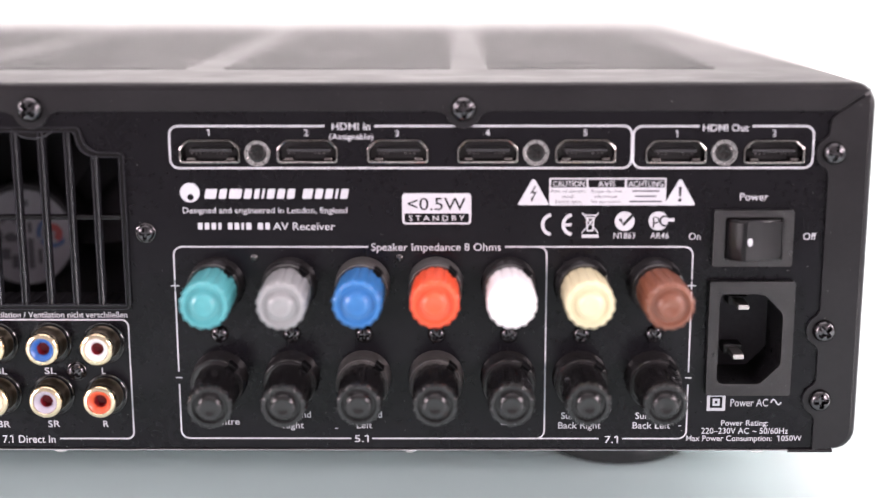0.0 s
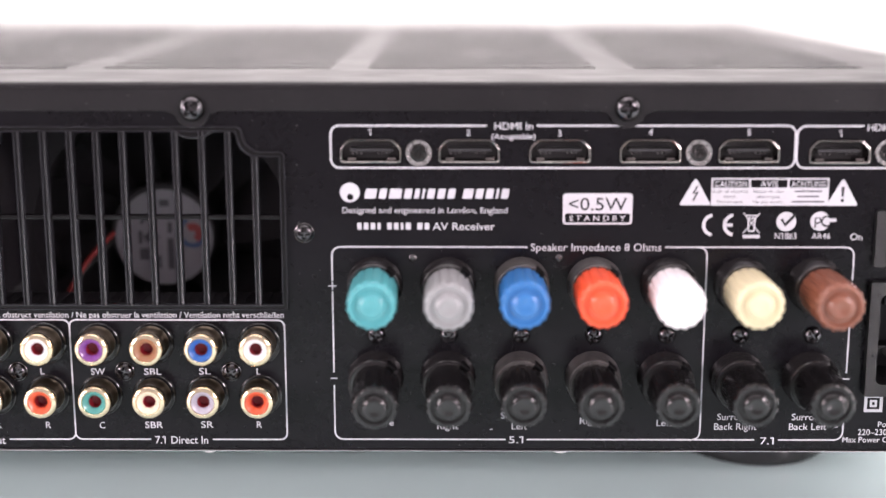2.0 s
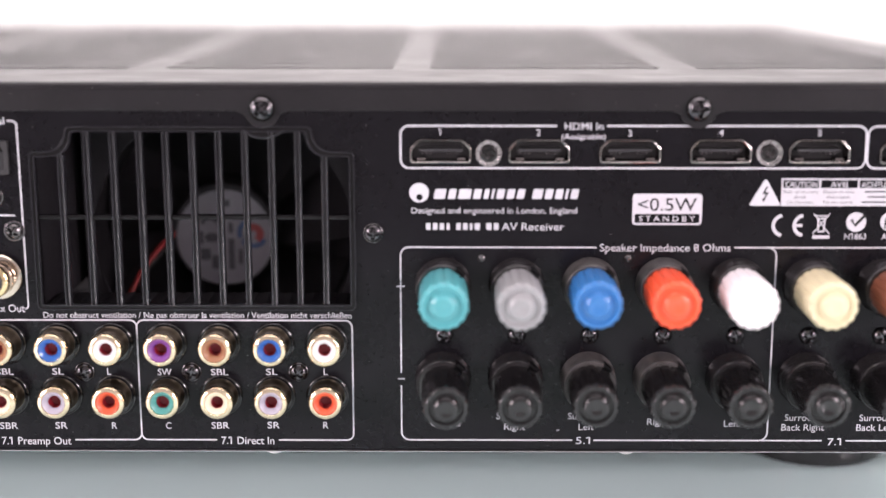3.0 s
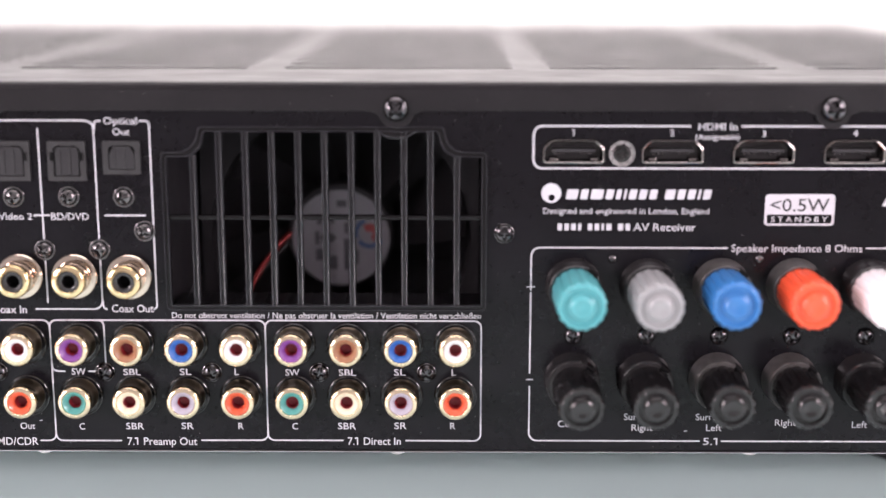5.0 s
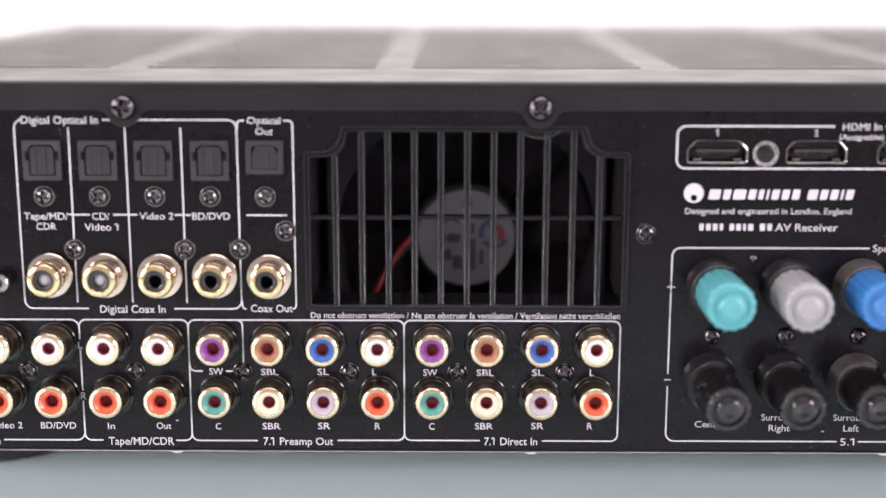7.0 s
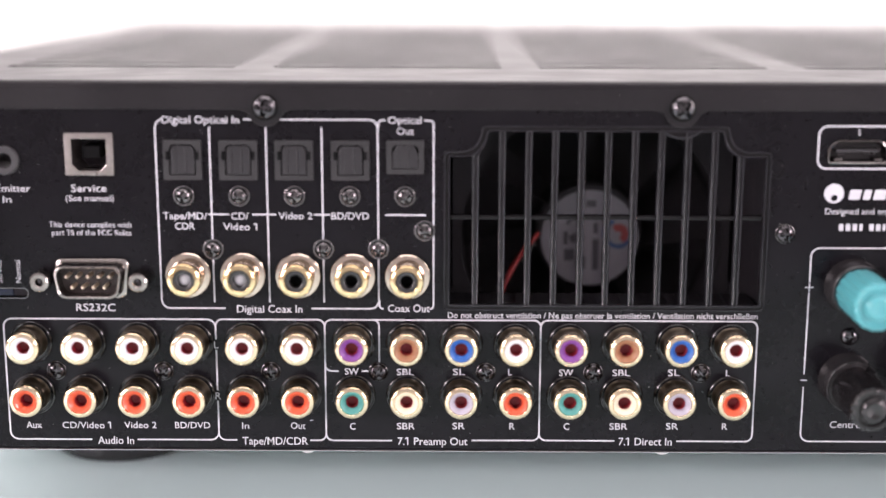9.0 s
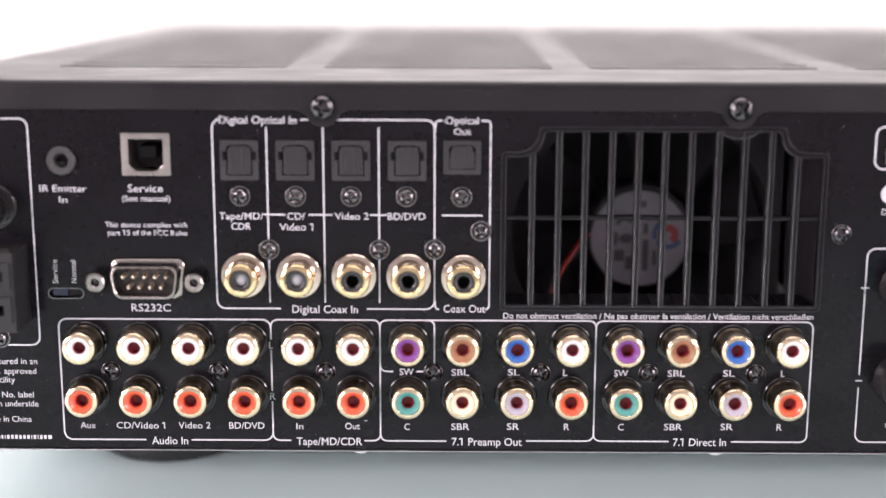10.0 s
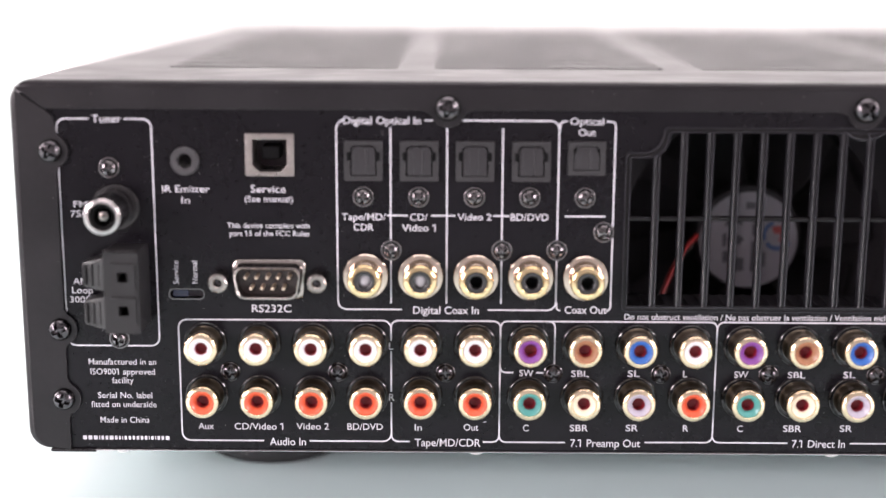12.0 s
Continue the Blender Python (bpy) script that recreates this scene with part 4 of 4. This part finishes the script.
for k, (u, off) in enumerate(zip(POSTS, LEAN_LOW)):
    is_paler = k in (2, 3)
    ob = binding_post(BLACK_KNOB, False, PALE_COLLAR if is_paler else COLLAR)
    ob.matrix_basis = pose(u * MM, 0, 35.0 * MM)
    tagged(ob, "speaker terminal with a smoky black knob and a scuffed grey collar" if is_paler else "speaker terminal with a fluted smoky black screw knob")
    lean(ob, *off)


# ---------- HDMI sockets ----------
def sleeve(outline, stations, r=0.5, steps=3):
    """A pressed metal shell: the outline grown by g at each distance y behind the panel's face."""
    bm = bmesh.new()
    rings = [[bm.verts.new((x * MM, y * MM, z * MM)) for x, z in softened(outline(g), max(0.15, r + g), steps)] for g, y in stations]
    for a, b in zip(rings, rings[1:]):
        for i in range(len(a)):
            j = (i + 1) % len(a)
            bm.faces.new((a[i], a[j], b[j], b[i]))
    return bm


def hdmi_socket():
    bm = sleeve(lambda g: hdmi_outline(0, 0, g), [(0.4, 0.0), (0.38, -0.35), (0.25, -0.6), (0.05, -0.68), (-0.15, -0.55), (-0.28, -0.2), (-0.3, 5.5)], 0.7)
    ob = part("hdmi_socket", bm, HDMI_SHELL, receiver, "dark steel-shelled HDMI socket with a black tongue", smooth=True)
    part("tongue", block(-5.4, 5.6, 0.9, 6.0, -0.35, 0.5, 0.15), TONGUE, ob)
    for u in (-6.0, 4.2):
        part("spring_tab", block(u, u + 2.2, 0.2, 4.5, -2.5, -1.7, 0.2), HDMI_SHELL, ob)
    part("back_wall", block(-7.2, 7.2, 5.0, 5.6, -2.5, 2.5), TONGUE, ob)
    contacts = bmesh.new()
    for i in (0, 1, 2, 6, 7, 8):
        block(-4.9 + 1.1 * i, -4.4 + 1.1 * i, 0.7, 4.6, -0.85, -0.48, 0, contacts)
    part("contacts", contacts, SCREW_PALE, ob)
    return ob


first = None
for u, v in HDMI:
    if first is None:
        first = hdmi_socket()
        first.matrix_basis = pose(u * MM, 0, v * MM)
    else:
        again(first, receiver, u, v)


# ---------- optical sockets ----------
def optical_socket(w, h, out):
    ob = part("optical_socket", flat(rounded(-w, -h, w, h, 0.35, 2), [rounded(-3.4, -h + 1.2, 3.4, h - 1.1, (1.4, 1.4, 0.2, 0.2), 4)], -1.0, 1.3), GREY_PLASTIC, receiver)
    shape = rounded(-3.0, -h + 1.45, 3.0, h - 1.5, (1.3, 1.3, 0.2, 0.2), 4)
    if out:
        shape = [(-3.2, -h + 1.4), (3.2, -h + 1.4), (3.2, 0.9), (2.1, h - 1.3), (-2.1, h - 1.3), (-3.2, 0.9)]
    shutter = flat(shape, (), -0.8, 0.6)
    block(-2.5, -1.4, -1.0, -0.3, -h + 1.7, h - 2.2, 0.1, shutter)
    block(0.6, 1.1, -1.05, -0.3, -h + 1.7, h - 2.2, 0.1, shutter)
    part("shutter", shutter, DOOR, ob)
    # Black sheet behind the shutter puts the gap's shade into colour.
    part("recess", flat(rounded(-w + 0.3, -h + 0.3, w - 0.3, h - 0.3, 0.2, 2), (), 0.32, 0.2), HOLE_BLACK, ob)
    # Raised black patches paint the shade of the side notches.
    if not out:
        for s in (-1, 1):
            part("notch_patch", block(s * 3.75 - 0.5, s * 3.75 + 0.5, -1.06, -0.9, 0.1, 2.3, 0.02), HOLE_BLACK, ob)
    return ob


first = None
for u in (-125.8, -111.6, -97.4, -83.1):
    if first is None:
        first = tagged(optical_socket(4.9, 5.1, False), "dark grey optical input socket with a closed shutter")
        first.matrix_basis = pose(u * MM, 0, 92.7 * MM)
    else:
        again(first, receiver, u, 92.7)
ob = tagged(optical_socket(4.8, 4.3, True), "dark grey optical output socket with a closed shutter")
ob.matrix_basis = pose(-69.1 * MM, 0, 93.6 * MM)

# ---------- USB, infra-red, slide switch, serial port ----------
usb = part("usb_socket", eased(flat(rounded(-155.84, 88.6, -143.39, 99.51, 0.4, 2), [usb_outline(0.0)], -0.6, 10.0), -0.6, 0.35), USB_SHELL, receiver, "square steel USB socket with a black core")
part("core", block(-151.92, -147.3, 1.8, 9.0, 92.7, 95.91, 0.3), HOLE_BLACK, usb)
part("back_wall", block(-155.04, -143.99, 9.0, 9.4, 88.9, 98.91), RECESS_SHADE, usb)
jack = part("infrared_jack", lathe([(0.0, 3.75), (1.0, 3.7), (1.3, 3.4), (1.3, 2.2), (0.9, 1.8), (-6.0, 1.75)], 36), JACK, receiver, "round black infra-red jack", smooth=True)
jack.matrix_basis = pose(-171.25 * MM, 0, 92.4 * MM)
slide = part("slide_switch", block(-176.22, -167.81, 2.0, 3.0, 56.37, 58.57), RECESS_SHADE, receiver, "recessed slide switch in a slot")
part("slider", block(-175.81, -171.76, 0.9, 2.2, 56.47, 58.47, 0.2), SLIDER, slide)
part("slot_rim", flat(rounded(-176.72, 55.97, -167.31, 58.97, 1.3), [rounded(-176.42, 56.27, -167.61, 58.67, 1.1)], -0.08, 0.1), SCREW_PALE, slide)
serial = part("serial_port", sleeve(dsub_outline, [(1.9, 0.0), (1.85, -0.5), (1.6, -0.8), (1.0, -0.9), (0.9, -1.3), (0.9, -5.0), (0.7, -5.4), (0.4, -5.5), (0.2, -5.3), (0.15, -1.0)], 1.0), SHELL, receiver, "nine-pin serial port with a steel D-shaped shell", smooth=True)
part("insulator", flat(dsub_outline(0.2), (), -0.9, 1.8), INSULATOR, serial)
for row, count, v in ((0, 5, 63.0), (1, 4, 60.2)):
    for i in range(count):
        u = -150.4 + 2.77 * (i - (count - 1) / 2)
        pin = part("pin", lathe([(0.8, 0.55), (4.6, 0.55), (5.0, 0.35), (5.1, 0.0)], 10), PIN, serial, smooth=True)
        pin.matrix_basis = pose(u * MM, 0, v * MM)
# Darker raised plates paint the shade of the pressed dimples.
for u in (-153.6, -150.4, -147.2):
    part("dimple_patch", block(u - 0.6, u + 0.6, -4.2, -2.2, 65.95, 66.08, 0.05), SCREW, serial)
for u in (-163.2, -137.8):
    nut = part("hex_standoff", lathe([(0.0, 2.75), (3.9, 2.75), (4.5, 2.55), (4.8, 2.1), (4.8, 1.25), (4.5, 0.95)], 12, 6, 0.25, -1, 4.2), SHELL, receiver, "bright hexagonal threaded standoff")
    nut.matrix_basis = pose(u * MM, 0, 61.4 * MM)
    part("bore", lathe([(4.5, 0.95), (2.6, 0.9), (2.4, 0.0)], 16), SCREW, nut)

# ---------- tuner sockets ----------
aerial = part("aerial_socket", lathe([(0.0, 6.1), (1.0, 6.1), (1.4, 5.8), (1.4, 5.3), (5.0, 5.2), (5.0, 4.0)], 40), RING, receiver, "round nickel aerial socket", smooth=True)
aerial.matrix_basis = pose(-189.3 * MM, 0, 80.38 * MM)
part("barrel", lathe([(4.0, 4.75), (11.6, 4.7), (12.3, 4.5), (12.3, 3.4)], 40), GRILLE, aerial, "black barrel", smooth=True)
part("sleeve", lathe([(12.3, 4.6), (14.2, 4.6), (14.8, 4.4), (15.0, 4.1), (15.0, 3.6), (14.6, 3.3), (12.0, 3.25)], 40), BRIGHT, aerial, "bright nickel end ring", smooth=True)
part("bore", lathe([(14.3, 3.3), (13.9, 2.5), (9.0, 2.4), (9.0, 0.0)], 30), HOLE_BLACK, aerial, smooth=True)
part("centre_contact", lathe([(6.0, 1.25), (12.8, 1.25), (13.2, 1.05), (13.3, 0.6), (12.4, 0.4)], 20), SHELL, aerial, smooth=True)
clips = part("aerial_terminal", flat(rounded(-190.42, 50.07, -181.49, 70.88, 0.4, 2), [rounded(-186.75, v - 1.25, -184.25, v + 1.25, 0.1, 1) for v in (64.7, 56.0)], -12.2, 12.2), TERMINAL, receiver, "black push terminal block for an aerial loop")
part("back_wall", block(-190.0, -182.0, -4.0, -3.0, 50.5, 70.4), HOLE_BLACK, clips)
for v in (64.7, 56.0):
    part("terminal_face", flat(rounded(-188.6, v - 3.5, -182.3, v + 3.5, 0.3, 2), [rounded(-186.75, v - 1.25, -184.25, v + 1.25, 0.1, 1)], -12.7, 0.5), TERMINAL, clips)
part("top_rib", block(-190.3, -182.5, -11.6, -10.4, 70.8, 71.5, 0.3), TERMINAL, clips)
for v in (65.0, 55.0):
    lever = block(-197.2, -190.3, -11.0, -2.0, v - 4.4, v + 4.2, 0.4)
    for p in lever.verts:
        k = min(1.0, max(0.0, (-0.1925 - p.co.x) / 0.0047))
        p.co.y += 0.0045 * k if p.co.y < -0.006 else 0.0
        p.co.z -= 0.0022 * k if p.co.z > v * MM else -0.0004 * k
    for i in range(3):
        block(-196.6 + 2.1 * i, -195.8 + 2.1 * i, -8.0 - 1.15 * i, -6.0, v - 3.4, v + 1.6 + 0.6 * i, 0.2, lever)
    part("lever", lever, TERMINAL, clips)

# ---------- mains switch and inlet ----------
switch = part("power_switch", eased(flat(rounded(175.2, 65.41, 195.8, 80.2, 0.6), [rounded(178.3, 67.2, 193.1, 78.31, 0.4)], -1.8, 2.6), -1.8, 0.3), TEXTURED, receiver, "black mains rocker switch in a textured frame")
bm = bmesh.new()
side = [(178.6, 0.5), (178.65, -2.4), (179.0, -2.9), (181.8, -5.4), (182.5, -5.65), (183.2, -5.5), (186.0, -4.4), (189.5, -3.4), (192.5, -2.9), (192.9, -2.4), (192.9, 0.5)]
lo = [bm.verts.new((x * MM, y * MM, 67.4 * MM)) for x, y in side]
hi = [bm.verts.new((x * MM, y * MM, 78.0 * MM)) for x, y in side]
bm.faces.new(lo)
bm.faces.new(hi)
for i in range(len(side)):
    j = (i + 1) % len(side)
    bm.faces.new((lo[i], lo[j], hi[j], hi[i]))
bmesh.ops.bevel(bm, geom=[e for e in bm.edges if abs(e.verts[0].co.z - e.verts[1].co.z) < 1e-6], offset=0.55 * MM, segments=3, affect="EDGES")
part("rocker", bm, GRILLE, switch, smooth=True)
part("dot", flat([(184.0 + 0.75 * math.cos(a), 72.5 + 1.1 * math.sin(a)) for a in [2 * math.pi * i / 16 for i in range(16)]], (), 0, 0.04), PRINT, switch, "small white dot").matrix_basis = pose(0, -5.25 * MM, 0) @ Matrix.Translation((0.184, 0, 0)) @ Matrix.Rotation(radians(21.4), 4, "Z") @ Matrix.Translation((-0.184, 0, 0))
inlet = part("mains_inlet", eased(flat(rounded(174.7, 30.7, 196.9, 61.54, 0.6), [softened(iec_outline(), 1.2)], -2.6, 18.0), -2.6, 0.45), TEXTURED, receiver, "black three-pole mains inlet with chamfered opening")
part("back_wall", block(174.9, 196.7, 15.0, 15.6, 31.3, 61.15), RECESS_SHADE, inlet)
for u, v in ((184.7, 53.5), (183.9, 39.9)):
    blade = block(u - 1.5, u + 1.5, 2.0, 15.0, v - 0.7, v + 0.7, 0.25)
    part("blade", blade, BLADE, inlet, "flat tinned contact blade")
    part("blade_root", block(u - 2.6, u + 2.6, 9.5, 15.0, v - 1.3, v + 1.3, 0.4), GREY_PLASTIC, inlet)

# ---------- ventilation grille and the fan behind it ----------
grille = part("vent_grille", flat(grille_outline(0.9), [grille_outline(-0.5)], -0.5, 1.5), GRILLE, receiver, "black plastic ventilation grille with upright bars")
for name, g in (("outer_ridge", 0.78), ("inner_ridge", -0.36)):
    part(name, sleeve(grille_outline, [(g + 0.26, -0.4), (g + 0.22, -0.8), (g + 0.1, -1.02), (g - 0.1, -1.02), (g - 0.22, -0.8), (g - 0.26, -0.4)], 0.8), RIDGE, grille, smooth=True)


def channel_bar(low, top):
    """An upright bar with raised rounded edges and a shallow groove."""
    bm = bmesh.new()
    section = [(-0.8, 1.8), (-0.86, -0.5), (-0.8, -0.8), (-0.62, -0.95), (-0.36, -0.85), (-0.18, -0.25), (0.18, -0.25), (0.36, -0.85), (0.62, -0.95), (0.8, -0.8), (0.86, -0.5), (0.8, 1.8)]
    a = [bm.verts.new((x * MM, y * MM, low * MM)) for x, y in section]
    b = [bm.verts.new((x * MM, y * MM, top * MM)) for x, y in section]
    for i in range(len(section)):
        j = (i + 1) % len(section)
        bm.faces.new((a[i], a[j], b[j], b[i]))
    bm.faces.new(a)
    bm.faces.new(b)
    return bm


for i in range(11):
    u = -51.2 + 6.74 * i
    top = 100.6 if -48.0 < u < 11.5 else 94.3
    part("bar", channel_bar(54.6, top), RIDGE, grille, smooth=True).location.x = u * MM
part("cross_bar", block(-57.9, 22.57, 0.0, 2.0, 77.42, 78.61, 0.3), GRILLE, grille)
dip = arc(0.93, 106.13, 7.7, 224, 316, 16)
part("screw_notch", flat(dip, (), -0.45, 1.4), GRILLE, grille)
part("notch_ridge", eased(flat(dip + arc(0.93, 106.13, 7.15, 316, 224, 16), (), -1.0, 0.6), -1.0, 0.2), RIDGE, grille, smooth=True)

fan = part("cooling_fan", flat(rounded(-56.9, 27.87, 22.57, 107.44, 3), [disc(-17.07, 64.81, 37.5, 40)], 40.0, 20.0), FAN, receiver, "black cooling fan with a pale label on its hub")
part("hub", lathe([(-60.0, 15.5), (-44.5, 15.5), (-43.6, 14.8), (-43.4, 0.0)], 40), FAN, fan, smooth=True).matrix_basis = pose(-17.3 * MM, 0, 64.7 * MM)
for k in range(7):
    bm = bmesh.new()
    a0 = 2 * math.pi * k / 7
    rows = []
    for r in (14.0, 22.0, 30.0, 36.5):
        rows.append([bm.verts.new(((-17.3 + r * math.cos(a0 + s * 0.32 + r * 0.008)) * MM, (52 + s * 6) * MM, (64.7 + r * math.sin(a0 + s * 0.32 + r * 0.008)) * MM)) for s in (-1, -0.33, 0.33, 1)])
    for a, b in zip(rows, rows[1:]):
        for i in range(3):
            bm.faces.new((a[i], a[i + 1], b[i + 1], b[i]))
    bmesh.ops.solidify(bm, geom=bm.faces[:], thickness=1.2 * MM)
    part("blade", bm, FAN, fan, smooth=True)
label = part("sticker", flat(disc(-17.27, 63.9, 14.1, 44), (), 43.2, 0.15), SHADED_STICKER, fan, "round paper label, greyed for the shade inside the vent")
for x0, x1, z0, z1 in ((-24.6, -21.6, 57.2, 60.6), (-21.2, -18.4, 54.6, 58.6), (-24.8, -23.6, 62.0, 65.8), (-22.8, -19.4, 62.6, 64.2), (-16.4, -14.6, 54.4, 63.6), (-13.4, -12.2, 56.0, 60.4), (-18.4, -15.6, 73.0, 75.0), (-16.2, -14.9, 65.2, 68.4), (-22.4, -19.6, 69.6, 70.5)):
    part("print_bar", flat(rounded(x0, z0, x1, z1, 0.3, 2), (), 43.1, 0.08), INK, fan)
part("print_arc", stroke(arc(-21.6, 67.6, 2.2, 20, 170, 8), 1.1, 43.1), INK, fan)
part("print_arc", stroke(arc(-21.0, 62.4, 2.4, 30, 150, 8), 1.0, 43.1), INK, fan)
part("print_arc", stroke(arc(-8.95, 65.21, 4.0, 110, 200, 8), 1.3, 43.1), INK_BLUE, fan)
part("print_arc", stroke(arc(-8.95, 65.21, 3.8, 215, 330, 8), 1.3, 43.1), INK_BLUE, fan)
part("print_arc", stroke(arc(-9.0, 65.0, 2.0, -60, 130, 8), 2.2, 43.1), INK_RED, fan)


def wire(points, r, mat):
    curve = bpy.data.curves.new("wire", "CURVE")
    curve.dimensions, curve.bevel_depth, curve.bevel_resolution, curve.resolution_u = "3D", r * MM, 2, 8
    spline = curve.splines.new("BEZIER")
    spline.bezier_points.add(len(points) - 1)
    for bp, p in zip(spline.bezier_points, points):
        bp.co = Vector(p) * MM
        bp.handle_left_type = bp.handle_right_type = "AUTO"
    tmp = bpy.data.objects.new("wire", curve)
    mesh = bpy.data.meshes.new_from_object(tmp)
    bpy.data.objects.remove(tmp)
    bpy.data.curves.remove(curve)
    mesh.materials.clear()
    mesh.materials.append(mat)
    for p in mesh.polygons:
        p.use_smooth = True
    ob = new("wire", mesh)
    ob.parent = fan
    return ob


wire([(-31, 45, 66), (-37, 40, 60), (-43, 34, 50), (-46, 30, 38)], 0.75, WIRE_RED)
wire([(-31, 46, 64), (-38, 42, 57), (-45, 36, 48), (-49, 32, 36)], 0.75, WIRE_BLACK)
ledge = block(-58.9, 23.57, 4, 20, 51.91, 53.1)
for i in range(26):
    block(-58.5 + 3.1 * i, -57.0 + 3.1 * i, 4.5, 19.5, 53.15, 53.4, 0, ledge)
part("vent_ledge", ledge, FAN, receiver, "ribbed black ledge inside the vent")
# Unseen dark sheets, added to block stray light and keep the vent dark.
for x0, x1, z0, z1 in ((-62.0, -60.2, 50, 104), (24.8, 26.6, 50, 104), (-62.0, 26.6, 103, 104)):
    part("vent_light_block", block(x0, x1, 2.5, 64, z0, z1), RECESS_SHADE, receiver)
part("vent_dark_back", block(-62.9, 28.56, 64, 65, 16, 109.51), RECESS_SHADE, receiver)

# ---------- feet ----------
foot = part("foot", lathe([(0.0, 20.5), (0.8, 21.6), (2.0, 22.0), (12.0, 21.2), (14.5, 20.0), (15.0, 18.0), (15.0, 0.0)], 48), RUBBER, receiver, "round black rubber foot", smooth=True)
foot.matrix_basis = pose(157.0 * MM, 47.2 * MM, 0, -90, 0, 0)
for u, y in ((-155.6, 49.2), (157.0, 255), (-155.6, 255)):
    copy_thing(foot, pose(u * MM, y * MM, 0, -90, 0, 0)).parent = receiver
